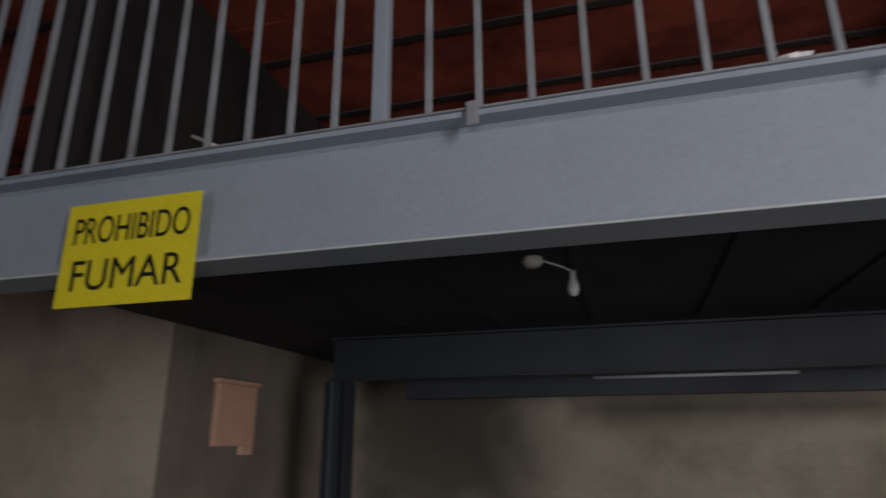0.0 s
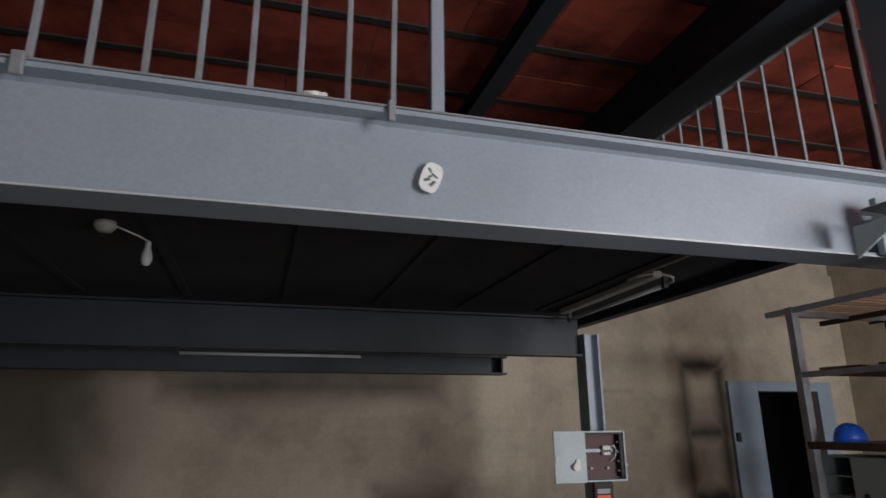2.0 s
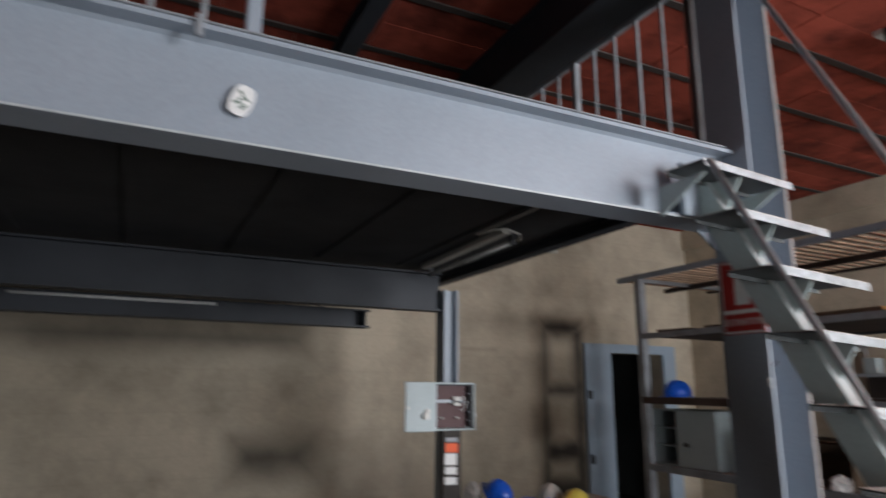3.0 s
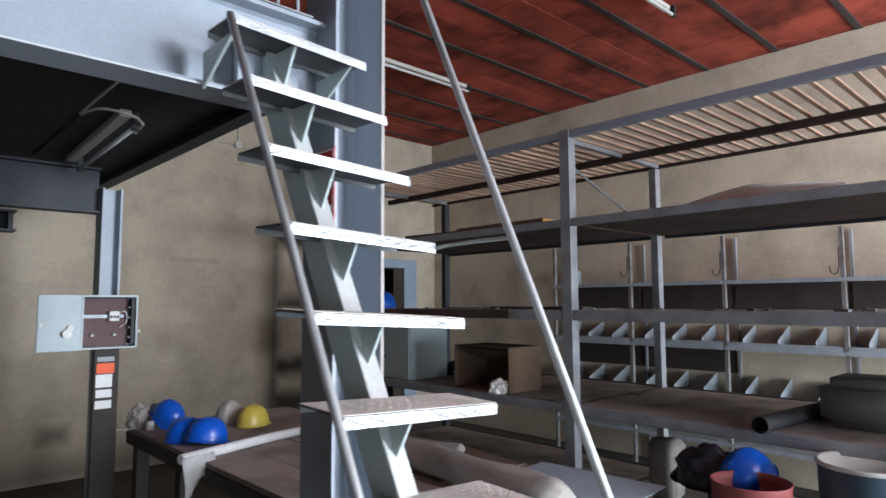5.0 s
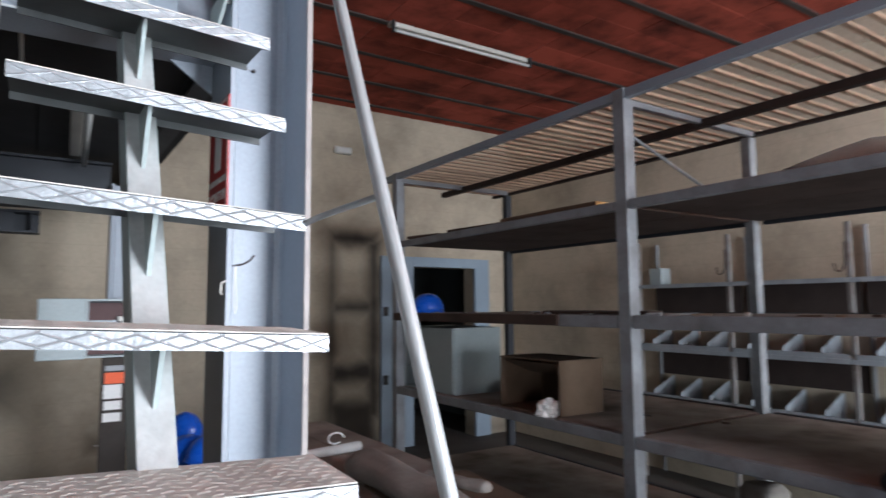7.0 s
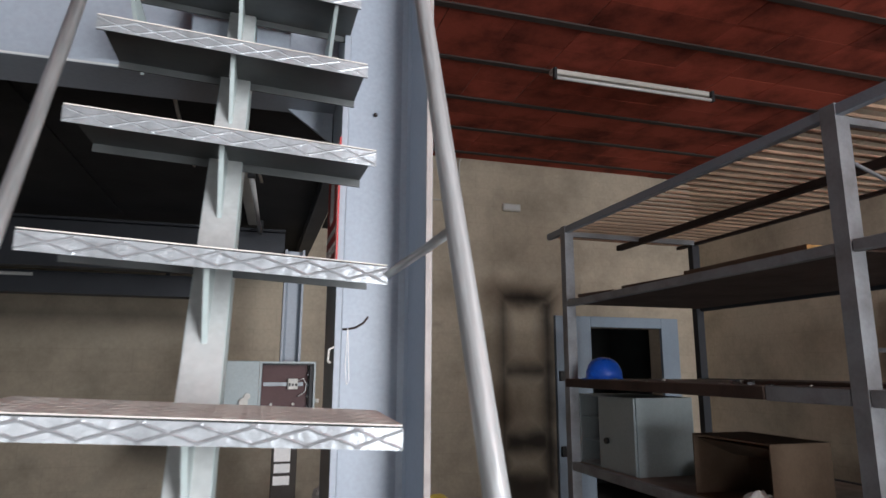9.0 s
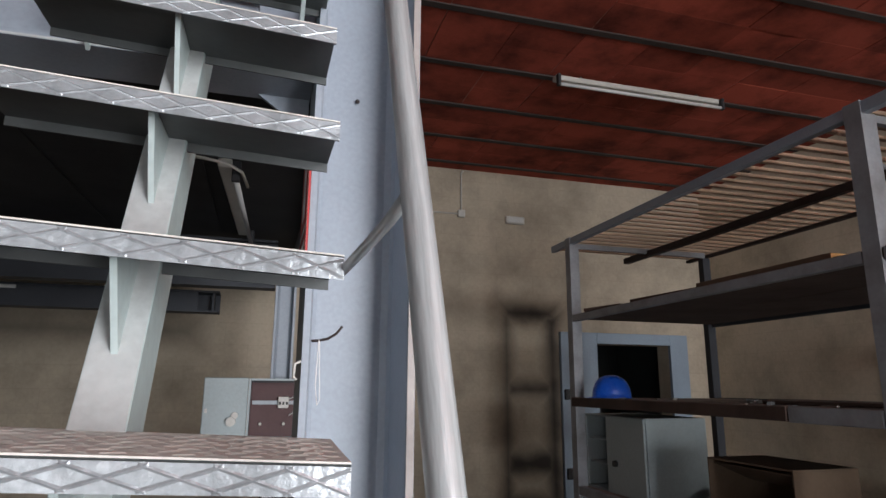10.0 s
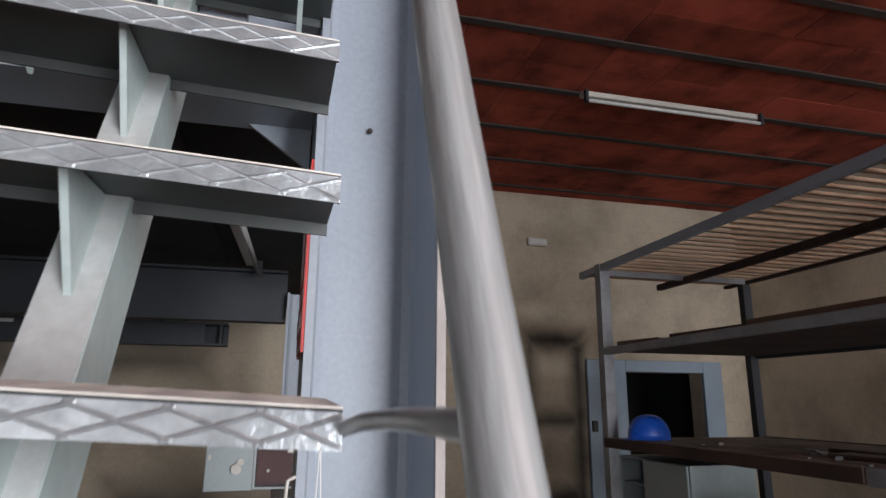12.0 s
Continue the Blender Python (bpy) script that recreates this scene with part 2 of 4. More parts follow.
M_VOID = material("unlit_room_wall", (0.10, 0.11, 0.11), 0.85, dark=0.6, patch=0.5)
M_CLOTH = material("dusty_grey_cloth", (0.36, 0.33, 0.30), 0.9, dark=0.6, coarse=5, patch=0.6, bump=0.4)
M_TUBE = material("dusty_lamp_tube", (0.62, 0.62, 0.60), 0.35, dark=0.8, patch=0.4, bump=0.02)
M_LAMPBODY = material("cream_lamp_housing", (0.56, 0.54, 0.49), 0.5, dark=0.7, patch=0.5, bump=0.05)
M_RUBBER = material("black_rubber", (0.02, 0.02, 0.022), 0.6, patch=0.4)
M_BLACKBAG = material("glossy_black_plastic", (0.014, 0.017, 0.026), 0.3, patch=0.3, bump=0.1)
M_REDDRUM = material("faded_red_drum", (0.30, 0.075, 0.07), 0.55, dark=0.6, coarse=5, patch=0.6, bump=0.1)
M_DENIM = material("dark_blue_drum", (0.05, 0.085, 0.12), 0.5, dark=0.6, coarse=5, patch=0.6, bump=0.1)
M_SHEET = material("pale_blue_sheet", (0.42, 0.52, 0.60), 0.6, dark=0.8, coarse=3, patch=0.4, bump=0.1)
M_JERRY = material("smoky_plastic_can", (0.27, 0.265, 0.26), 0.4, dark=0.6, coarse=4, patch=0.5, bump=0.06)


# ---- building helpers ----
def thing(name, at, label, category, group="", kind=""):
    ob = new(name)
    ob.location = at
    ob.empty_display_size = 0.1
    return tagged(ob, label, category, group, kind)


def origin(ob):
    v = Vector((0, 0, 0))
    while ob is not None:
        v += ob.location
        ob = ob.parent
    return v


def part(name, bm, mat, parent=None, label="", smooth=False):
    """Links a bmesh, given in world metres, as one mesh object under a thing or a part."""
    if parent is not None:
        bmesh.ops.translate(bm, verts=bm.verts, vec=-origin(parent))
    bmesh.ops.recalc_face_normals(bm, faces=bm.faces)
    me = bpy.data.meshes.new(name)
    bm.to_mesh(me)
    bm.free()
    if smooth:
        me.shade_smooth()
    me.materials.append(mat)
    ob = new(name, me)
    ob.parent = parent
    if label:
        tagged(ob, label)
    return ob


def solid(name, bm, mat, label, category="", group="", kind="", smooth=False, at=None):
    """A thing that is one mesh; at: its origin, in world metres."""
    at = Vector(at or (0, 0, 0))
    bmesh.ops.translate(bm, verts=bm.verts, vec=-at)
    ob = part(name, bm, mat, None, "", smooth)
    ob.location = at
    return tagged(ob, label, category, group, kind)


def box(x0, x1, y0, y1, z0, z1, bevel=0.0, bm=None):
    own = bmesh.new()
    bmesh.ops.create_cube(own, size=1)
    bmesh.ops.scale(own, vec=(x1 - x0, y1 - y0, z1 - z0), verts=own.verts)
    bmesh.ops.translate(own, vec=((x0 + x1) / 2, (y0 + y1) / 2, (z0 + z1) / 2), verts=own.verts)
    if bevel:
        bmesh.ops.bevel(own, geom=own.edges[:], offset=bevel, segments=1, affect="EDGES")
    return join(own, bm)


def join(own, bm):
    if bm is None:
        return own
    me = bpy.data.meshes.new("tmp")
    own.to_mesh(me)
    own.free()
    bm.from_mesh(me)
    bpy.data.meshes.remove(me)
    return bm


def prism(profile, axis, a, b, bm=None):
    """Extrudes a closed 2D profile along an axis. Profile planes: x: (y, z), y: (x, z), z: (x, y)."""
    own = bmesh.new()
    def place(u, v, w):
        return {"x": (w, u, v), "y": (u, w, v), "z": (u, v, w)}[axis]
    r0 = [own.verts.new(place(u, v, a)) for u, v in profile]
    r1 = [own.verts.new(place(u, v, b)) for u, v in profile]
    k = len(profile)
    for i in range(k):
        own.faces.new((r0[i], r0[(i + 1) % k], r1[(i + 1) % k], r1[i]))
    own.faces.new(r0)
    own.faces.new(r1)
    bmesh.ops.recalc_face_normals(own, faces=own.faces)
    return join(own, bm)


def i_profile(c, z0, z1, width, flange, web, fillet=0.0):
    """An I section: upright web at c, flanges at z0 and z1."""
    h, w = width / 2, web / 2
    f = fillet
    pts = [(c - h, z0), (c + h, z0), (c + h, z0 + flange), (c + w + f, z0 + flange), (c + w, z0 + flange + f), (c + w, z1 - flange - f), (c + w + f, z1 - flange), (c + h, z1 - flange),
           (c + h, z1), (c - h, z1), (c - h, z1 - flange), (c - w - f, z1 - flange), (c - w, z1 - flange - f), (c - w, z0 + flange + f), (c - w - f, z0 + flange), (c - h, z0 + flange)]
    out = []
    for p in pts:
        if not out or (abs(out[-1][0] - p[0]) + abs(out[-1][1] - p[1])) > 1e-6:
            out.append(p)
    return out


def rod(points, radius, sides=10, bm=None, cap=True):
    """A round bar through the points."""
    own = bmesh.new()
    pts = [Vector(p) for p in points]
    rings = []
    ref = None
    for i, p in enumerate(pts):
        d = (pts[min(i + 1, len(pts) - 1)] - pts[max(i - 1, 0)]).normalized()
        if ref is None:
            ref = d.orthogonal().normalized()
        u = (ref - d * ref.dot(d)).normalized()
        ref = u
        v = d.cross(u)
        rings.append([own.verts.new(p + radius * (math.cos(k * math.tau / sides) * u + math.sin(k * math.tau / sides) * v)) for k in range(sides)])
    for a, b in zip(rings, rings[1:]):
        for k in range(sides):
            f = own.faces.new((a[k], a[(k + 1) % sides], b[(k + 1) % sides], b[k]))
            f.smooth = True
    if cap:
        own.faces.new(rings[0])
        own.faces.new(rings[-1])
    bmesh.ops.recalc_face_normals(own, faces=own.faces)
    return join(own, bm)


def lathe(profile, center, sides=28, bm=None):
    """Turns a profile of (radius, z) round an upright axis."""
    own = bmesh.new()
    rings = [[own.verts.new((center[0] + r * math.cos(k * math.tau / sides), center[1] + r * math.sin(k * math.tau / sides), center[2] + z)) for k in range(sides)] for r, z in profile]
    for a, b in zip(rings, rings[1:]):
        for k in range(sides):
            f = own.faces.new((a[k], a[(k + 1) % sides], b[(k + 1) % sides], b[k]))
            f.smooth = True
    return join(own, bm)


def turned(bm, m):
    bmesh.ops.transform(bm, matrix=m, verts=bm.verts)
    return bm


def lettering(words, height, m, mat, parent, name="lettering", label="", thick=0.0008, narrow=1.0):
    """Raised letters in the built-in font, centred on the pose m (x along the line, y up, z outwards)."""
    cu = bpy.data.curves.new(name, "FONT")
    cu.body, cu.size, cu.extrude, cu.align_x, cu.align_y, cu.offset = words, height * 1.38, thick, "CENTER", "CENTER", 0.0
    tmp = bpy.data.objects.new(name, cu)
    scene.collection.objects.link(tmp)
    me = bpy.data.meshes.new_from_object(tmp.evaluated_get(bpy.context.evaluated_depsgraph_get()))
    bpy.data.objects.remove(tmp)
    bm = bmesh.new()
    bm.from_mesh(me)
    bpy.data.meshes.remove(me)
    return part(name, turned(bm, m @ Matrix.Diagonal((narrow, 1, 1, 1))), mat, parent, label)


# ---- the hall ----
LEFT, RIGHT, BACK, CEIL = -0.25, 10.67, 6.73, 4.02
solid("floor", box(-4.2, RIGHT + 0.2, FRONT_Y - 0.2, BACK + 2.4, -0.15, 0.0), M_FLOOR, "oily dark concrete floor", kind="structure")

DOOR_X0, DOOR_X1, DOOR_TOP = 9.12, 10.05, 2.15
wb = box(LEFT - 0.2, DOOR_X0, BACK, BACK + 0.2, 0, CEIL + 0.2)
box(DOOR_X1, RIGHT, BACK, BACK + 0.2, 0, CEIL + 0.2, bm=wb)
box(DOOR_X0, DOOR_X1, BACK, BACK + 0.2, DOOR_TOP, CEIL + 0.2, bm=wb)
solid("wall_back", wb, M_WALL, "beige painted block wall with painted-in shadows and soot marks", kind="structure")
solid("wall_right", box(RIGHT, RIGHT + 0.2, FRONT_Y, BACK + 0.2, 0, CEIL + 0.2), M_WALL2, "beige painted block wall behind the racks", kind="structure")
solid("wall_left", box(LEFT - 0.2, LEFT, 4.24, BACK, 0, CEIL + 0.2), M_WALL3, "sooty beige wall under the mezzanine, darkened for its shade", kind="structure")
solid("wall_left_return", box(-4.2, LEFT - 0.2, 4.24, 4.44, 0, CEIL + 0.2), M_WALL2, "dim beige return wall", kind="structure")
solid("wall_far_left", box(-4.4, -4.2, FRONT_Y, 4.44, 0, CEIL + 0.2), M_UNSEENWALL, "plain dim side wall", kind="structure")
wf = box(-4.4, SIDE_X - SIDE_W / 2, FRONT_Y - 0.2, FRONT_Y, 0, CEIL + 0.2)
box(SIDE_X - SIDE_W / 2, SIDE_X + SIDE_W / 2, FRONT_Y - 0.2, FRONT_Y, SIDE_H, CEIL + 0.2, bm=wf)
box(SIDE_X + SIDE_W / 2, GATE_X - GATE_W / 2, FRONT_Y - 0.2, FRONT_Y, 0, CEIL + 0.2, bm=wf)
box(GATE_X + GATE_W / 2, RIGHT + 0.2, FRONT_Y - 0.2, FRONT_Y, 0, CEIL + 0.2, bm=wf)
box(GATE_X - GATE_W / 2, GATE_X + GATE_W / 2, FRONT_Y - 0.2, FRONT_Y, GATE_H, CEIL + 0.2, bm=wf)
# unseen, added beside the gate to keep its light off the left side
solid("wall_light_block", box(GATE_X - GATE_W / 2 - 0.22, GATE_X - GATE_W / 2 - 0.08, FRONT_Y + 0.004, FRONT_Y + 1.0, 0, CEIL), M_UNSEENWALL, "unseen wall added to keep gate light off the left", kind="structure")
solid("wall_front", wf, M_UNSEENWALL, "plain unseen wall round an open gate and an added doorway", kind="structure")

# clay-tile ceiling between steel ribs, all in one mesh
RIB_Y0, RIB_STEP = 1.86 - 9 * 0.665, 0.665
cm = bmesh.new()
random.seed(4)
for j in range(17):
    y0 = RIB_Y0 + RIB_STEP * j + 0.02
    x = -4.2
    while x < RIGHT - 0.03:
        w = random.choice((0.49, 0.49, 0.98))
        for k in range(2):
            ya = y0 + k * (RIB_STEP - 0.04) / 2
            yb = min(ya + (RIB_STEP - 0.04) / 2 - 0.003, BACK)
            if yb - ya > 0.04:
                box(x, min(x + w - 0.006, RIGHT), ya, yb, CEIL + random.uniform(-0.003, 0.004), CEIL + 0.05, bm=cm)
        x += w
tiles = len(cm.faces)
box(-4.4, RIGHT + 0.2, FRONT_Y - 0.2, BACK + 0.2, CEIL + 0.006, CEIL + 0.2, bm=cm)
cm.faces.ensure_lookup_table()
for f in cm.faces[tiles:]:
    f.material_index = 1
solid("ceiling", cm, M_CLAY, "red clay tile ceiling between dark steel ribs", kind="structure").data.materials.append(M_MORTAR)
for j in range(17):
    y = RIB_Y0 + RIB_STEP * j
    if y < BACK - 0.05:
        solid("ceiling_rib", prism([(y - 0.027, CEIL - 0.012), (y + 0.027, CEIL - 0.012), (y + 0.027, CEIL + 0.002), (y - 0.027, CEIL + 0.002)], "x", -4.2, RIGHT), M_RIB,
              "dark rusty steel ceiling rib", "beam", "ceiling ribs", kind="structure")
solid("trim_right", box(RIGHT - 0.05, RIGHT - 0.003, FRONT_Y, BACK - 0.01, CEIL - 0.30, CEIL - 0.006), M_WALL2, "plastered edge beam under the ceiling", kind="structure")

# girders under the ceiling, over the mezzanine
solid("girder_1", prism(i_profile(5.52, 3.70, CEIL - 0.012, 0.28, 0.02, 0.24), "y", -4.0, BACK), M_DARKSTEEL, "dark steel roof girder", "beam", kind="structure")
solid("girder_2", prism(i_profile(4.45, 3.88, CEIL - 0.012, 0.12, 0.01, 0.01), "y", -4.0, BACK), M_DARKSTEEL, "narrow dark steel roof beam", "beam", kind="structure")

# doorway with its painted frame and the dark room behind
vr = box(8.4, 10.8, BACK + 0.2, BACK + 2.4, 2.6, 2.7)
box(8.3, 8.4, BACK + 0.2, BACK + 2.4, 0, 2.7, bm=vr)
box(10.8, 10.9, BACK + 0.2, BACK + 2.4, 0, 2.7, bm=vr)
box(8.3, 10.9, BACK + 2.3, BACK + 2.4, 0, 2.6, bm=vr)
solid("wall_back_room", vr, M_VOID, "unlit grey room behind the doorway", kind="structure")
door = thing("door_1", (9.6, BACK, 0), "pale blue painted steel door frame round a dark doorway", "door", kind="structure")
part("jamb", box(8.68, DOOR_X0, BACK - 0.05, BACK - 0.003, 0, 2.27, 0.004), M_DOORBLUE, door)
part("jamb", box(DOOR_X1, 10.28, BACK - 0.05, BACK - 0.003, 0, 2.27, 0.004), M_DOORBLUE, door)
part("lintel", box(DOOR_X0 + 0.001, DOOR_X1 - 0.001, BACK - 0.05, BACK - 0.003, DOOR_TOP, 2.27, 0.004), M_DOORBLUE, door)
part("hinge", box(8.70, 8.76, BACK - 0.08, BACK - 0.05, 1.55, 1.66, 0.006), M_BLACK, door)
part("hinge", box(8.70, 8.76, BACK - 0.08, BACK - 0.05, 0.75, 0.86, 0.006), M_BLACK, door)

# ---- mezzanine ----
WEB_Y, B_BOT, B_TOP = 1.906, 2.372, 2.722
mezz = thing("mezzanine_beam", (2.8, WEB_Y, B_BOT), "blue-grey painted steel I-beam along the mezzanine front", "beam", kind="structure")
part("girder", prism(i_profile(WEB_Y, B_BOT, B_TOP, 0.152, 0.016, 0.012, 0.012), "x", -3.9, 5.658), M_STEEL, mezz)
# pale strip paints the highlight along the worn flange edge
part("worn_lit_edge", box(-3.9, 5.65, 1.8285, 1.8298, B_BOT + 0.001, B_BOT + 0.006), M_BARE, mezz, "worn lower edge with a painted highlight")
part("top_plate", box(-3.9, 5.60, 1.822, 1.90, B_TOP + 0.001, B_TOP + 0.008, 0.002), M_STEEL_WORN, mezz, "worn grey edge plate")
for x, w in ((2.44, 0.034), (3.44, 0.024)):
    part("weld_tab", box(x - w / 2, x + w / 2, 1.812, 1.829, B_TOP - 0.05, B_TOP + 0.02, 0.004), M_STEEL_WORN, mezz, "worn weld tab")

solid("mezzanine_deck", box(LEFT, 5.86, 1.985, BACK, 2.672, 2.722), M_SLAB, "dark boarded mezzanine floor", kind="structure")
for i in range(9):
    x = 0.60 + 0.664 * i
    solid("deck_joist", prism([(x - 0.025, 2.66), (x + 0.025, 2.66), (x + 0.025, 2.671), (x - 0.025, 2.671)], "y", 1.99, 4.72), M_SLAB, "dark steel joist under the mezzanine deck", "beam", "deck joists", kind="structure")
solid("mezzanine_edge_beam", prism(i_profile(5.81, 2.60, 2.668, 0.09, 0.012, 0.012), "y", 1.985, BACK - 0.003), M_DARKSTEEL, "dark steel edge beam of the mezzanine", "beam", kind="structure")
solid("mezzanine_back_beam", prism(i_profile(4.80, 2.31, 2.634, 0.13, 0.016, 0.012), "x", 0.60, 5.64), M_DARKSTEEL, "dark blue-grey steel beam carrying the deck", "beam", kind="structure")


def h_column(name, x0, x1, y0, y1, top, mat, label):
    """A column whose flanges face sideways."""
    c = (y0 + y1) / 2
    t, w, f = 0.015, 0.006, 0.02
    prof = [(x0, y0), (x0 + t, y0), (x0 + t, c - w - f), (x0 + t + 0.35 * f, c - w - 0.35 * f), (x0 + t + f, c - w), (x1 - t - f, c - w), (x1 - t - 0.35 * f, c - w - 0.35 * f), (x1 - t, c - w - f), (x1 - t, y0), (x1, y0),
            (x1, y1), (x1 - t, y1), (x1 - t, c + w), (x0 + t, c + w), (x0 + t, y1), (x0, y1)]
    return solid(name, prism(prof, "z", 0.0, top), mat, label, "column", kind="structure")


X0, X1, Y0, Y1, T, F = 5.66, 5.887, 1.762, 1.975, 0.017, 0.022
channel = [(X0, Y0), (X0 + T - 0.004, Y0), (X0 + T, Y0 + 0.006), (X0 + T, Y1 - T - F), (X0 + T + 0.3 * F, Y1 - T - 0.3 * F), (X0 + T + F, Y1 - T), (X1 - T - F, Y1 - T), (X1 - T - 0.3 * F, Y1 - T - 0.3 * F), (X1 - T, Y1 - T - F),
           (X1 - T, Y0 + 0.006), (X1 - T + 0.004, Y0), (X1, Y0), (X1, Y1), (X0, Y1)]
col = solid("column_1", prism(channel, "z", 0.0, CEIL - 0.02), M_STEEL, "blue-grey painted steel channel column by the stair", "column", kind="structure")
part("flange_edge", box(X1 - T + 0.001, X1 - 0.001, Y0 - 0.0025, Y0 - 0.0003, 0.005, CEIL - 0.03), M_PRIMER, col, "pinkish beige unpainted edge")
solid("corner_gusset", prism([(5.535, 2.371), (5.656, 2.371), (5.656, 2.285)], "y", 1.955, 1.965), M_STEEL, "pale blue-grey triangular gusset plate under the beam", "bracket", kind="structure")
h_column("column_2", 5.645, 5.778, 4.70, 4.86, 2.49, M_STEEL, "blue-grey steel column against the back beam")
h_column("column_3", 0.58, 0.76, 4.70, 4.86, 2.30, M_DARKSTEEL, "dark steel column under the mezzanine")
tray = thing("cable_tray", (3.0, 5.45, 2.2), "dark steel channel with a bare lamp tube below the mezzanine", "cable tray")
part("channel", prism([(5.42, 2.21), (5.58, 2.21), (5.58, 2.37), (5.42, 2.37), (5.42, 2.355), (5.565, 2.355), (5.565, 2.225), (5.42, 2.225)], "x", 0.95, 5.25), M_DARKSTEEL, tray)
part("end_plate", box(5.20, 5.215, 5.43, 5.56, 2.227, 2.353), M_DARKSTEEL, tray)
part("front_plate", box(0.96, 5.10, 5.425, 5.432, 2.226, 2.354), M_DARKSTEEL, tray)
for x in (1.3, 4.8):
    part("hanger", box(x - 0.015, x + 0.015, 5.49, 5.505, 2.371, 2.671), M_DARKSTEEL, tray)
part("lamp_tube", rod([(2.50, 5.40, 2.338), (3.92, 5.40, 2.338)], 0.013), M_TUBE, tray, "dusty white lamp tube")

# railing along the front of the mezzanine, and along its side
rail = thing("front_railing", (1.0, 1.845, B_TOP), "grey steel bar railing on the mezzanine edge", "railing")
for i in range(32):
    x = 3.592 - 0.1425 * i
    if i % 10 == 0:
        part("post", box(x - 0.022, x + 0.022, 1.835, 1.875, B_TOP + 0.008, 3.79, 0.003), M_STEEL, rail)
    else:
        part("bar", box(x - 0.009, x + 0.009, 1.845, 1.863, B_TOP + 0.008, 3.74, 0.002), M_STEEL_WORN, rail)
part("handrail", box(-0.85, 3.614, 1.833, 1.877, 3.74, 3.78, 0.004), M_STEEL, rail)
solid("wall_mezzanine", box(0.72, 0.85, 1.99, BACK - 0.004, 2.724, CEIL - 0.02), M_BLACKWALL, "near-black mezzanine partition, its shade put into the colour", kind="structure")
rail2 = thing("side_railing", (5.82, 3.4, B_TOP), "grey steel bar railing on the mezzanine side", "railing")
for i in range(20):
    y = 2.14 + 0.19 * i
    if i % 5 == 0:
        part("post", box(5.80, 5.84, y - 0.02, y + 0.02, B_TOP, 3.84, 0.003), M_STEEL_WORN, rail2)
    else:
        part("bar", box(5.812, 5.828, y - 0.008, y + 0.008, B_TOP, 3.80, 0.002), M_STEEL_WORN, rail2)
part("handrail", box(5.80, 5.84, 2.12, 5.9, 3.80, 3.84, 0.004), M_STEEL_WORN, rail2)

# ---- the steep stair ----
STEP, RUN, FRONT_T4, Z_T4 = 0.2205, 0.1195, 1.233, 1.839
SX0, SX1 = 5.188, 5.672
stair = thing("steel_stair", (5.42, 0.6, 0.0), "steep steel stair with galvanised checker-plate treads on one stringer", "stairs")


def tread_top(k):
    """Front edge and height of tread k, counted from the top."""
    return FRONT_T4 + RUN * (4 - k), Z_T4 + STEP * (4 - k)


def ridge(bm, a, b, out, half, height):
    """A low raised bar from a to b on a plate that faces out."""
    a, b, out = Vector(a), Vector(b), Vector(out)
    d = (b - a).normalized()
    s = d.cross(out)
    v = [bm.verts.new(p) for p in (a + s * half, a - s * half, b - s * half, b + s * half, a + d * half + out * height, b - d * half + out * height)]
    for q in ((0, 1, 4), (2, 3, 5), (1, 2, 5, 4), (3, 0, 4, 5)):
        bm.faces.new([v[i] for i in q])


DEPTH, LIP, RISE = 0.185, 0.0275, 0.006
# the treads sag slightly towards the column
SAG = Matrix(((1, 0, 0, 0), (0, 1, 0, 0), (-0.052, 0, 1, 0.052 * SX1), (0, 0, 0, 1)))
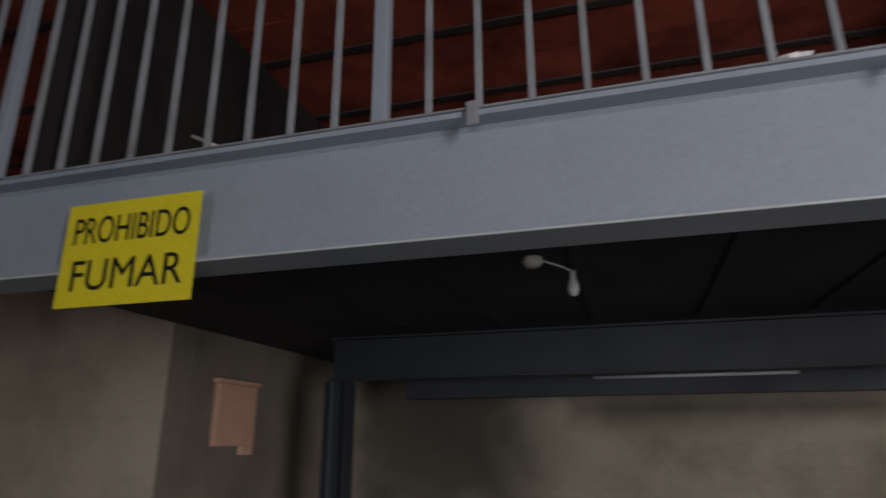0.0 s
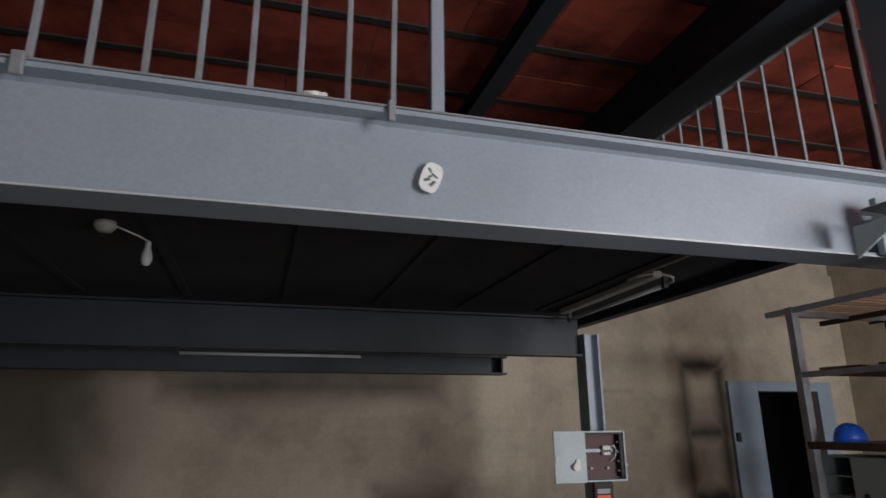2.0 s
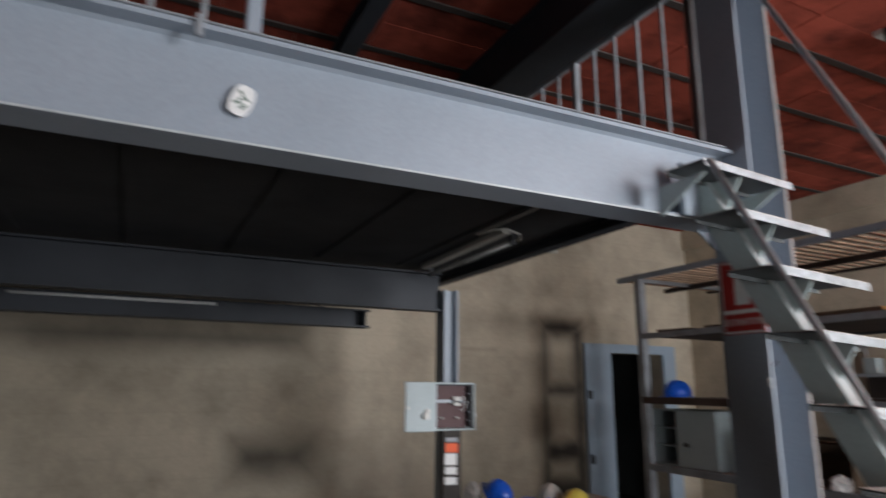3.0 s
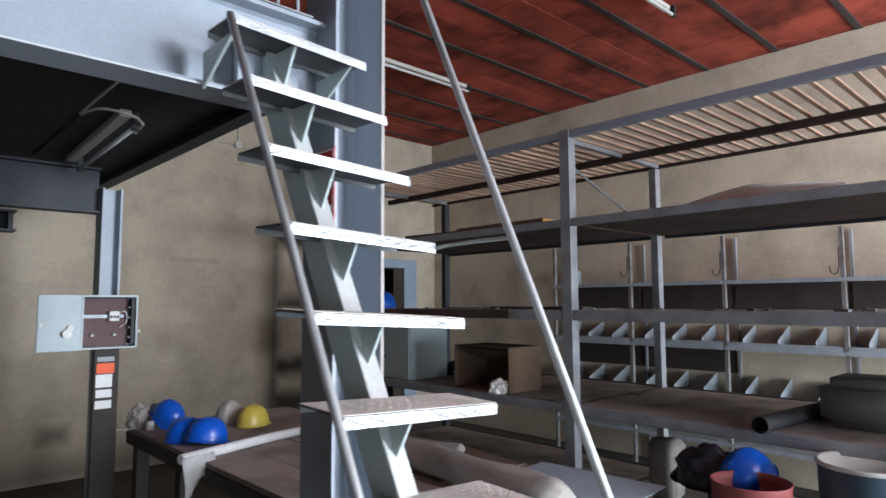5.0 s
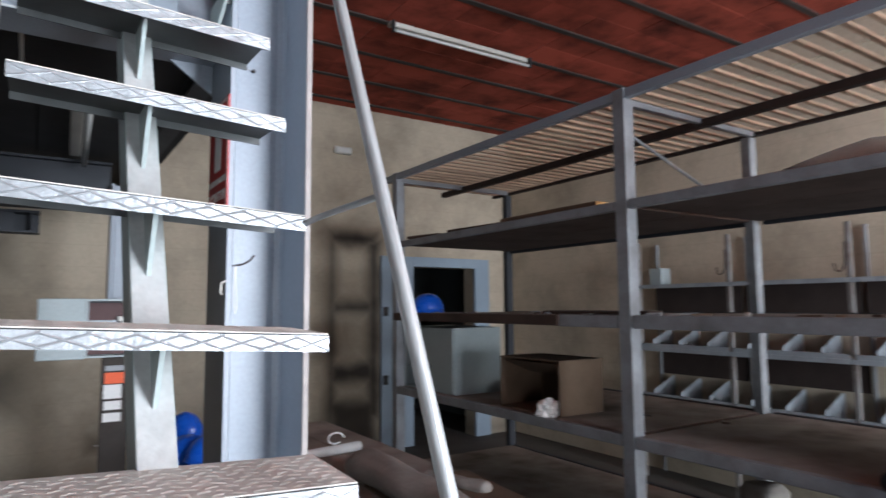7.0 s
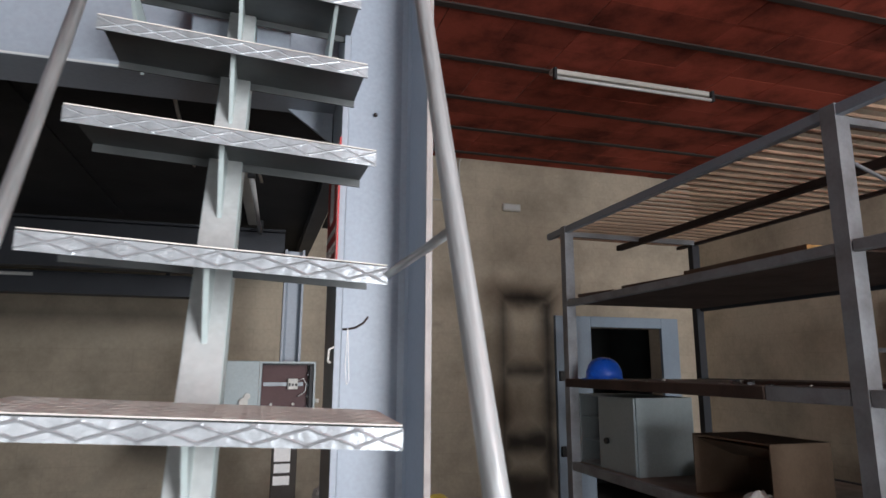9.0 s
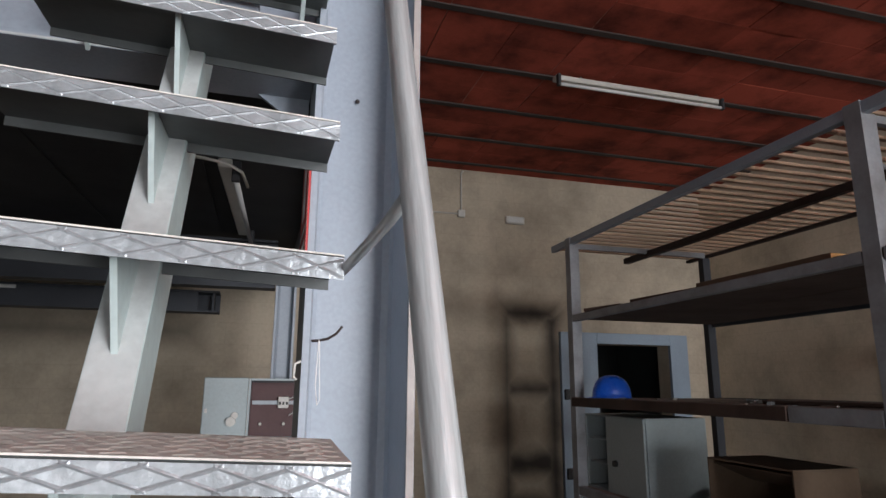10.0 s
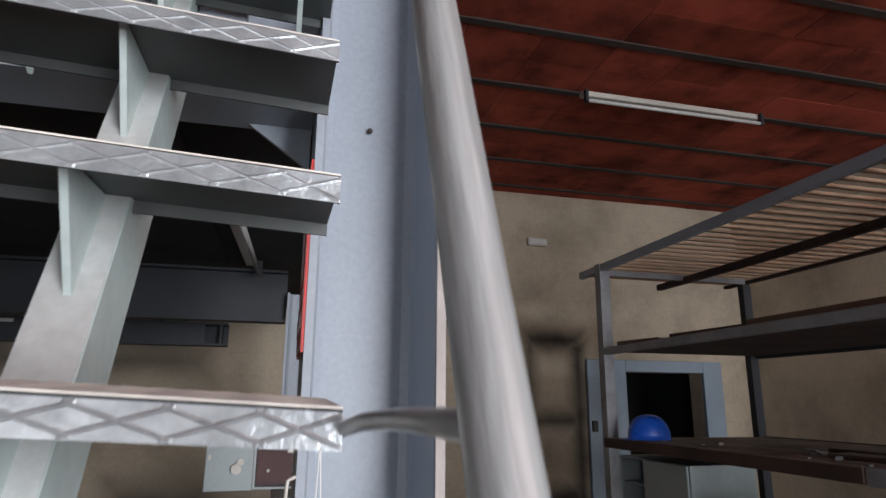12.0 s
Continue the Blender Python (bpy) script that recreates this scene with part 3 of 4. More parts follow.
for k in range(1, 12):
    y, z = tread_top(k)
    zb = z + RISE
    # a bent plate: top, front lip and a thin back lip
    prof = [(y, z - LIP), (y, z - 0.003), (y + 0.003, z), (y + DEPTH, zb), (y + DEPTH, zb - 0.02), (y + DEPTH - 0.004, zb - 0.02), (y + DEPTH - 0.004, zb - 0.005), (y + 0.004, z - 0.005), (y + 0.004, z - LIP)]
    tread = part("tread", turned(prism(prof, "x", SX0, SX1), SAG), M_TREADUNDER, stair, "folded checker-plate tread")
    lip = box(SX0, SX1, y - 0.0025, y - 0.0002, z - LIP - 0.001, z - 0.002)
    n = 8
    for i in range(-1, n + 1):
        u0 = SX0 + (SX1 - SX0) * i / n
        w = (SX1 - SX0) / n
        lo, hi = z - LIP + 0.001, z - 0.004
        for xa, xb in ((u0, u0 + w * 1.15), (u0 + w * 1.15, u0)):
            xa, xb = min(max(xa, SX0), SX1), min(max(xb, SX0), SX1)
            if abs(xa - xb) > 0.02:
                ridge(lip, (xa, y - 0.0025, lo), (xb, y - 0.0025, hi), (0, -1, 0), 0.0021, 0.0009)
    part("front_lip", turned(lip, SAG), M_GALV, tread, "bright worn checker-plate edge")
    top = prism([(y, z + 0.0002), (y + DEPTH, zb + 0.0002), (y + DEPTH, zb + 0.0022), (y, z + 0.0022)], "x", SX0, SX1)
    for r in range(9):
        for i in range(17):
            u = SX0 + 0.02 + i * 0.0288 + (0.0144 if r % 2 else 0)
            if u > SX1 - 0.015:
                continue
            v0 = 0.012 + r * 0.019
            f = RISE / DEPTH
            s = 0.010 if (r + i) % 2 else -0.010
            ridge(top, (u - 0.011, y + v0 - s * 0.5, z + 0.0022 + f * v0), (u + 0.011, y + v0 + s * 0.5, z + 0.0022 + f * v0), (0, 0, 1), 0.0034, 0.0013)
    part("tread_plate", turned(top, SAG), M_TREADTOP, tread, "dusty raised checker plate")
    # gusset plate between tread and stringer
    yg = y + DEPTH
    part("gusset", prism([(y + 0.03, z + 0.006), (yg - 0.012, zb + 0.006), (yg - 0.075 + 0.02, z - 0.165)], "x", 5.413, 5.421), M_GREEN, stair)

y1, z1 = tread_top(1)
slope = RUN / STEP


def on_stringer(z, off):
    return (y1 + DEPTH + (z - z1) * slope + off, z)


part("stringer", prism([on_stringer(0.0, -0.02), on_stringer(0.0, 0.095), on_stringer(2.55, 0.095), on_stringer(2.55, -0.02)], "x", 5.387, 5.447), M_GREEN, stair, "square grey-green steel tube")
# paler plate puts the light on the stringer's front into its colour
part("stringer_face", prism([on_stringer(0.01, -0.0225), on_stringer(0.01, -0.0205), on_stringer(2.54, -0.0205), on_stringer(2.54, -0.0225)], "x", 5.3885, 5.4455), M_BARE, stair, "worn front of the stringer, paled as if lit")
for x0, x1 in ((5.30, 5.386), (5.448, 5.53)):
    part("mount_plate", box(x0, x1, 1.80, 1.828, 2.375, 2.60, 0.003), M_STEEL, stair)
for x in (5.20, 5.62):
    part("angle_bracket", prism([(1.60, 2.48), (1.828, 2.48), (1.828, 2.36)], "x", x - 0.004, x + 0.004), M_GREEN, stair)


def pipe_line(x, a, b, z0, z1, n=2):
    return [(x, a + b * (z0 + (z1 - z0) * i / (n - 1)), z0 + (z1 - z0) * i / (n - 1)) for i in range(n)]


part("side_pipe", rod([(5.198, 0.280, 0.0), (5.159, 1.5475, 2.50)], 0.0112, 14), M_PIPE, stair, "galvanised side pipe")
part("handrail", rod([(5.680, 0.118, 0.0), (5.689, 0.9305, 1.80), (5.697, 1.676, 3.45)], 0.0115, 18), M_PIPE, stair, "worn galvanised handrail pipe")
part("rail_bracket", rod([(5.672, 1.25, 1.824), (5.681, 1.19, 1.832), (5.687, 1.11, 1.836), (5.689, 1.05, 1.837), (5.689, 0.955, 1.838)], 0.006, 8), M_PIPE, stair, "bent grey steel strap")
part("rail_bracket", rod([(5.66, 0.82, 0.90), (5.684, 0.64, 0.98), (5.689, 0.58, 1.0)], 0.0065, 8), M_STEEL_WORN, stair, "bent grey steel strap")

# ---- signs and fittings on the steel ----
sign = thing("no_smoking_sign", (1.39, 1.822, 2.26), "yellow sheet sign with black letters hung on the beam", "sign")
part("sheet", box(1.149, 1.630, 1.818, 1.8215, 2.262, 2.586), M_SIGN, sign)
lettering("PROHIBIDO", 0.088, pose(1.392, 1.8165, 2.493, 90, 0, 0), M_BLACK, sign, narrow=0.66)
lettering("FUMAR", 0.098, pose(1.392, 1.8165, 2.352, 90, 0, 0), M_BLACK, sign, narrow=0.93)

ovals = thing("oval_plate", (3.575, 1.89, 2.51), "small white oval plate with green marks on the beam", "plate")
lean = Matrix.Translation((3.580, 1.877, 2.527)) @ pose(0, 0, 0, 0, 20, 0)
ob = bmesh.new()
ring = [ob.verts.new((0.033 * math.copysign(abs(math.cos(a)) ** 0.6, math.cos(a)), 0, 0.051 * math.copysign(abs(math.sin(a)) ** 0.8, math.sin(a)))) for a in [k * math.tau / 24 for k in range(24)]]
f = ob.faces.new(ring)
ex = bmesh.ops.extrude_face_region(ob, geom=[f])
bmesh.ops.translate(ob, vec=(0, 0.009, 0), verts=[v for v in ex["geom"] if isinstance(v, bmesh.types.BMVert)])
part("disc", turned(ob, lean), M_PAPER, ovals)
part("stand_off", rod([(3.580, 1.887, 2.527), (3.580, 1.899, 2.527)], 0.014, 10), M_WHITEP, ovals)
for x, z, w, h, tip in ((-0.012, 0.022, 0.016, 0.008, 35), (0.008, 0.010, 0.026, 0.006, 20), (-0.010, -0.012, 0.020, 0.010, -40), (0.010, -0.018, 0.010, 0.022, 25), (-0.004, 0.002, 0.014, 0.006, -35)):
    part("mark", turned(box(-w / 2, w / 2, -0.0014, -0.0004, -h / 2, h / 2), lean @ pose(x, 0, z, 0, tip, 0)), M_MARK, ovals, "faded dark green mark")

ext = thing("extinguisher_sign", (5.655, 1.865, 1.92), "red and white fire extinguisher sign on the column", "sign")
part("sheet", box(5.6548, 5.6592, 1.757, 1.963, 1.917, 2.233), M_RED, ext, "thin red backing sheet")
part("rim", box(5.6540, 5.6547, 1.761, 1.959, 1.921, 2.229), M_PAPER, ext, "white rim")
part("field", box(5.6532, 5.6539, 1.768, 1.952, 2.020, 2.222), M_RED, ext)
part("pictogram", prism([(1.82, 2.04), (1.89, 2.04), (1.89, 2.15), (1.87, 2.185), (1.84, 2.185), (1.82, 2.15)], "x", 5.6525, 5.6531), M_PAPER, ext, "white extinguisher shape")
part("field", box(5.6532, 5.6539, 1.768, 1.952, 1.929, 2.003), M_RED, ext)
lettering("EXTINTOR", 0.028, pose(5.6526, 1.86, 1.966, 90, 0, -90), M_PAPER, ext)

box1 = thing("switch_box", (5.7, 4.65, 1.36), "open grey steel switch box on the back column", "switch box")
shell = box(5.52, 5.875, 4.685, 4.695, 1.357, 1.725)
box(5.52, 5.532, 4.595, 4.684, 1.357, 1.725, bm=shell)
box(5.863, 5.875, 4.595, 4.684, 1.357, 1.725, bm=shell)
box(5.533, 5.862, 4.595, 4.684, 1.357, 1.369, bm=shell)
box(5.533, 5.862, 4.595, 4.684, 1.713, 1.725, bm=shell)
part("shell", shell, M_BOXGREY, box1)
part("back_board", box(5.535, 5.83, 4.672, 4.6845, 1.372, 1.710), M_MAROON, box1, "maroon mounting board")
part("din_rail", box(5.545, 5.80, 4.660, 4.6715, 1.567, 1.59), M_GALVBIN, box1)
part("breaker", box(5.70, 5.765, 4.63, 4.659, 1.545, 1.615, 0.004), M_WHITEP, box1, "white circuit breaker")
for x in (5.712, 5.733, 5.754):
    part("toggle", box(x - 0.006, x + 0.006, 4.622, 4.6295, 1.566, 1.584), M_BLACK, box1, "dark breaker toggle")
part("wire", rod([(5.765, 4.645, 1.60), (5.80, 4.635, 1.615), (5.82, 4.64, 1.58), (5.815, 4.65, 1.53), (5.77, 4.65, 1.50)], 0.003, 6), M_PAPER, box1, "thin white wire")
# black strip put where shade falls on the shell's right inner side
part("side_shade", box(5.835, 5.861, 4.61, 4.683, 1.385, 1.70, 0.003), M_RUBBER, box1, "black strip standing in for shade on the right")
for z in (1.43, 1.50, 1.57, 1.64):
    part("terminal", rod([(5.834, 4.635, z), (5.822, 4.63, z)], 0.007, 8), M_GALVBIN, box1)
# another black strip for the shade below the shell's top
part("top_shade", box(5.535, 5.861, 4.604, 4.66, 1.7005, 1.7125), M_RUBBER, box1, "black strip standing in for shade under the top")
for x in (5.60, 5.74):
    part("stud", rod([(x, 4.673, 1.45), (x, 4.64, 1.45)], 0.009, 8), M_LAMPBODY, box1)
bd = part("box_door", box(5.262, 5.518, 4.585, 4.60, 1.352, 1.728, 0.004), M_BOXGREY, box1, "open grey enamel door")
part("lock", rod([(5.43, 4.583, 1.47), (5.43, 4.55, 1.47)], 0.028, 14), M_WHITEP, bd, "pale rotary lock")
part("lock", rod([(5.45, 4.583, 1.505), (5.45, 4.565, 1.505)], 0.02, 12), M_WHITEP, bd)
part("catch", box(5.276, 5.290, 4.575, 4.584, 1.52, 1.545), M_WHITEP, bd)
part("cable_nipple", rod([(5.876, 4.64, 1.47), (5.905, 4.64, 1.47)], 0.014, 8), M_WHITEP, box1)

dp = thing("cable_duct", (5.69, 4.68, 0), "dark sooty cable duct below the switch box", "cable duct")
part("duct", box(5.622, 5.782, 4.66, 4.697, 0.0, 1.352, 0.004), M_DARKWOOD, dp)
part("collar", box(5.640, 5.75, 4.652, 4.6595, 1.265, 1.30, 0.003), M_STEEL_WORN, dp)
for i, (z0, z1, m, lab) in enumerate(((1.185, 1.255, M_ORANGE, "orange label on the cable duct"), (1.09, 1.178, M_PAPER, "white paper label on the cable duct"), (1.02, 1.075, M_PAPER, "torn white paper label on the cable duct"), (0.945, 1.0, M_PAPER, "white paper label on the cable duct"))):
    solid("paper_label", box(5.640 - 0.003 * (i % 2), 5.752 - 0.012 * (i % 2 + (i == 2)), 4.6565, 4.6595, z0, z1), m, lab, "label", "labels on the column", at=(5.70, 4.658, z0))

# ---- lamps ----
def lamp(at, length, turn, label):
    """A fluorescent batten hung under a ceiling: housing, reflector, tube and sockets; at: its upper middle."""
    t = thing("fluorescent_lamp", at, label, "ceiling lamp")
    m = Matrix.Translation(at) @ pose(0, 0, 0, 0, 0, turn)
    h = length / 2
    part("housing", turned(box(-h, h, -0.012, 0.05, -0.062, -0.022, 0.006), m), M_LAMPBODY, t)
    part("tube", turned(rod([(-h + 0.02, -0.03, -0.108), (h - 0.02, -0.03, -0.108)], 0.013), m), M_TUBE, t)
    for s in (-1, 1):
        part("socket", turned(box(s * (h - 0.012) - 0.012, s * (h - 0.012) + 0.012, -0.05, -0.013, -0.125, -0.03, 0.003), m), M_RUBBER, t)
        part("hanger", turned(box(s * h * 0.7 - 0.01, s * h * 0.7 + 0.01, 0.005, 0.025, -0.024, -0.002), m), M_RIB, t)
    return t


lamp((8.30, 4.40, 4.00), 1.47, 0, "grey unlit fluorescent batten under the clay ceiling")
lamp((8.22, 2.08, 4.00), 1.46, 0, "grey unlit fluorescent batten under the clay ceiling")
lamp((5.415, 3.94, 2.688), 1.34, 88, "dusty unlit fluorescent batten under the mezzanine")
solid("lamp_conduit", rod([(5.168, 2.55, 2.61), (5.167, 2.675, 2.60), (5.165, 3.0, 2.60), (5.163, 3.26, 2.60), (5.17, 3.285, 2.60), (5.184, 3.20, 2.60), (5.204, 3.135, 2.60), (5.242, 3.10, 2.60), (5.301, 3.11, 2.60), (5.395, 3.157, 2.60), (5.45, 3.24, 2.595), (5.47, 3.43, 2.59)], 0.007, 8), M_LAMPBODY, "pale bent conduit leading to the lamp", "conduit", at=(5.38, 3.2, 2.60))
jb = thing("bulb_holder", (2.42, 3.15, 2.66), "white junction box with a bare hanging bulb", "lamp")
part("rose", lathe([(0.001, 0.0), (0.045, 0.0), (0.05, -0.02), (0.03, -0.045), (0.001, -0.046)], (2.40, 3.10, 2.672), 16), M_WHITEP, jb)
part("wire", rod([(2.44, 3.12, 2.66), (2.52, 3.2, 2.645), (2.56, 3.23, 2.63)], 0.005, 6), M_WHITEP, jb)
part("bulb", lathe([(0.001, -0.075), (0.018, -0.068), (0.026, -0.045), (0.024, -0.02), (0.014, 0.01), (0.013, 0.045), (0.001, 0.046)], (2.562, 3.232, 2.585), 14), M_TUBE, jb)
wbx = thing("wall_lamp_box", (8.18, BACK, 3.48), "small white oblong emergency light on the wall", "lamp")
part("case", box(8.07, 8.29, BACK - 0.05, BACK - 0.003, 3.44, 3.525, 0.012), M_WHITEP, wbx)
part("lens", box(8.09, 8.27, BACK - 0.056, BACK - 0.0505, 3.455, 3.51, 0.004), M_TUBE, wbx)
jn = thing("wall_conduit", (7.55, BACK, 3.5), "thin conduit and junction box on the wall", "conduit")
part("box", box(7.52, 7.60, BACK - 0.04, BACK - 0.003, 3.47, 3.55, 0.006), M_WHITEP, jn)
part("pipe", rod([(7.56, BACK - 0.015, 3.55), (7.56, BACK - 0.015, 3.97), (7.58, BACK - 0.015, 4.0)], 0.009, 8), M_LAMPBODY, jn)
part("pipe", rod([(7.52, BACK - 0.015, 3.51), (6.5, BACK - 0.015, 3.50)], 0.009, 8), M_LAMPBODY, jn)
tb = thing("wall_board", (LEFT, 4.77, 1.83), "pink terracotta-coloured board on the left wall", "board")
part("panel", box(LEFT + 0.003, LEFT + 0.05, 4.52, 5.03, 1.84, 2.30, 0.006), M_TERRA, tb)
part("cap", box(LEFT + 0.003, LEFT + 0.065, 4.50, 5.06, 2.301, 2.335, 0.004), M_TERRA, tb)
part("tab", box(LEFT + 0.003, LEFT + 0.045, 4.88, 5.03, 1.77, 1.839, 0.004), M_TERRA, tb)

# ---- big shelving rack ----
RX0, RX1 = 7.775, 9.06
rack = thing("steel_rack", (8.4, 2.3, 0), "large grey steel rack with boarded shelves and a slatted top", "shelving")
# the bay beyond y -0.16 is unseen, carried on to block gate light
for y in (4.72, 2.28, -0.16, -2.6):
    ya = y - 0.045
    # front posts are angle sections, back posts plain tubes
    part("post", prism([(RX0, ya), (RX0 + 0.075, ya), (RX0 + 0.075, ya + 0.009), (RX0 + 0.03, ya + 0.009), (RX0 + 0.03, ya + 0.075), (RX0, ya + 0.075)], "z", 0, 2.80), M_STEEL_WORN, rack)
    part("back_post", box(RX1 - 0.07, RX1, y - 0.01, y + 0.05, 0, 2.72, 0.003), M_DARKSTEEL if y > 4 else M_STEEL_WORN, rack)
    part("cross_rail", box(RX0 + 0.04, RX1 - 0.07, y - 0.04, y - 0.012, 2.715, 2.755), M_STEEL_WORN, rack)
LEVELS = ((2.158, 2.208), (1.545, 1.613), (0.950, 1.010), (0.32, 0.38))
for j, (za, zb) in enumerate(LEVELS):
    for ya, yb in ((2.32, 4.70), (-0.12, 2.23), (-2.55, -0.21)):
        if j == 1 and yb > 4:
            part("front_rail", box(RX0 + 0.002, RX0 + 0.042, ya, 2.76, za, zb, 0.004), M_STEEL_WORN, rack)
            part("front_plank", box(RX0 - 0.004, RX0 + 0.04, 2.763, yb + 0.03, za + 0.004, zb, 0.004), M_BOARD, rack, "brown wooden edge plank")
        else:
            part("front_rail", box(RX0 + 0.002, RX0 + 0.042, ya, yb, za, zb, 0.004), M_STEEL_WORN, rack)
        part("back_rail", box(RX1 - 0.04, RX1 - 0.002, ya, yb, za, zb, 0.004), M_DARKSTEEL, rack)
        for i in range(2):
            xa = RX0 + 0.045 + i * 0.599
            part("shelf_board", box(xa, xa + 0.597, ya - 0.02, yb + 0.02, zb - 0.028, zb - 0.004 - 0.002 * (i % 2), 0.002), M_BOARD, rack)
part("top_rail", box(RX0 + 0.004, RX0 + 0.045, -2.7, 5.0, 2.745, 2.795, 0.003), M_STEEL, rack)
part("middle_rail", box(8.45, 8.50, -2.7, 5.02, 2.695, 2.74, 0.003), M_RIB, rack, "dark rusty bar")
part("rear_rail", box(RX1 - 0.05, RX1 - 0.01, -2.7, 4.95, 2.722, 2.745, 0.003), M_RIB, rack)
for i in range(80):
    y = 4.90 - 0.095 * i
    part("slat", box(RX0 + 0.05, RX1 - 0.0, y - 0.0125, y + 0.0125, 2.747, 2.762), M_SLAT, rack)
part("tie_bar", rod([(7.83, 2.30, 2.60), (8.9, 2.30, 2.23)], 0.009, 8), M_STEEL_WORN, rack)

# ---- slotted-angle bin shelves on the right wall ----
for b in range(5):
    ya, yb = 4.30 - 0.975 * (b + 1), 4.30 - 0.975 * b
    unit = thing("bin_shelf", (10.5, (ya + yb) / 2, 0), "grey slotted-angle shelf unit with sheet-metal bins", "shelving", "bin shelves on the right wall")
    for y in ((ya + 0.018, yb - 0.018) if b == 4 else (yb - 0.018,)):
        part("post", prism([(10.33, y - 0.015), (10.37, y - 0.015), (10.37, y - 0.012), (10.333, y - 0.012), (10.333, y + 0.015), (10.33, y + 0.015)], "z", 0, 2.28), M_SLOTTED, unit)
        part("post", box(10.63, 10.655, y - 0.01, y + 0.01, 0, 2.28), M_STEEL_WORN, unit)
    for z in (1.845, 1.235, 0.760, 0.35):
        sh = box(10.34, 10.66, ya + 0.01, yb - 0.01, z - 0.006, z)
        box(10.326, 10.3295, ya + 0.004, yb - 0.004, z - 0.022, z + 0.014, bm=sh)
        part("shelf", sh, M_GALVBIN, unit)
        if z in (1.235, 0.760):
            for i in range(3):
                y = ya + 0.21 + 0.297 * i
                part("divider", prism([(10.336, z + 0.0005), (10.65, z + 0.0005), (10.65, z + 0.195), (10.62, z + 0.20), (10.336, z + 0.085)], "y", y - 0.002, y + 0.002), M_GALVBIN, unit)
            front = box(10.331, 10.3335, ya + 0.012, yb - 0.012, z + 0.0145, z + 0.052)
            for i in range(12):
                y = ya + 0.06 + 0.078 * i
                box(10.3285, 10.3309, y - 0.016, y + 0.016, z + 0.026, z + 0.036, bm=front)
            part("bin_front", front, M_GALVBIN, unit)
    # dark sheet put where the space below the top shelf lies in shade
    part("back_panel", box(10.60, 10.605, ya + 0.02, yb - 0.02, 1.50, 1.835), M_RIB, unit, "dark sheet standing in for shade below the top shelf")
    if b < 2:
        part("back_panel", box(10.655, 10.66, ya + 0.02, yb - 0.02, 0.97, 1.215), M_RIB, unit, "dark lower back panel")

# ---- workbench ----
TX0, TX1, TY0, TY1, TZ = 5.93, 7.25, 1.42, 4.92, 0.752
bench = thing("workbench", (6.6, 3.4, 0), "long dark workbench with a dusty board top", "workbench")
for i in range(4):
    xa = TX0 + i * (TX1 - TX0) / 4
    part("top_board", box(xa + 0.002, xa + (TX1 - TX0) / 4 - 0.002, TY0, TY1, TZ - 0.03, TZ - 0.002 * (i % 2), 0.003), M_BENCH, bench)
part("apron", box(TX0 - 0.006, TX0 + 0.03, TY0, TY1, TZ - 0.115, TZ - 0.031, 0.003), M_DARKWOOD, bench)
part("apron", box(TX1 - 0.03, TX1 + 0.004, TY0, TY1, TZ - 0.115, TZ - 0.031, 0.003), M_DARKWOOD, bench)
part("apron", box(TX0 + 0.031, TX1 - 0.031, TY1 - 0.03, TY1, TZ - 0.115, TZ - 0.031, 0.003), M_DARKWOOD, bench)
part("apron", box(TX0 + 0.031, TX1 - 0.031, TY0, TY0 + 0.03, TZ - 0.115, TZ - 0.031, 0.003), M_DARKWOOD, bench)
for y in (TY1 - 0.08, 4.0, 3.1, TY0 + 0.06):
    for x in (TX0 + 0.035, TX1 - 0.125):
        part("leg", box(x, x + 0.09, y - 0.045, y + 0.045, 0.0, TZ - 0.032, 0.004), M_DARKWOOD, bench)


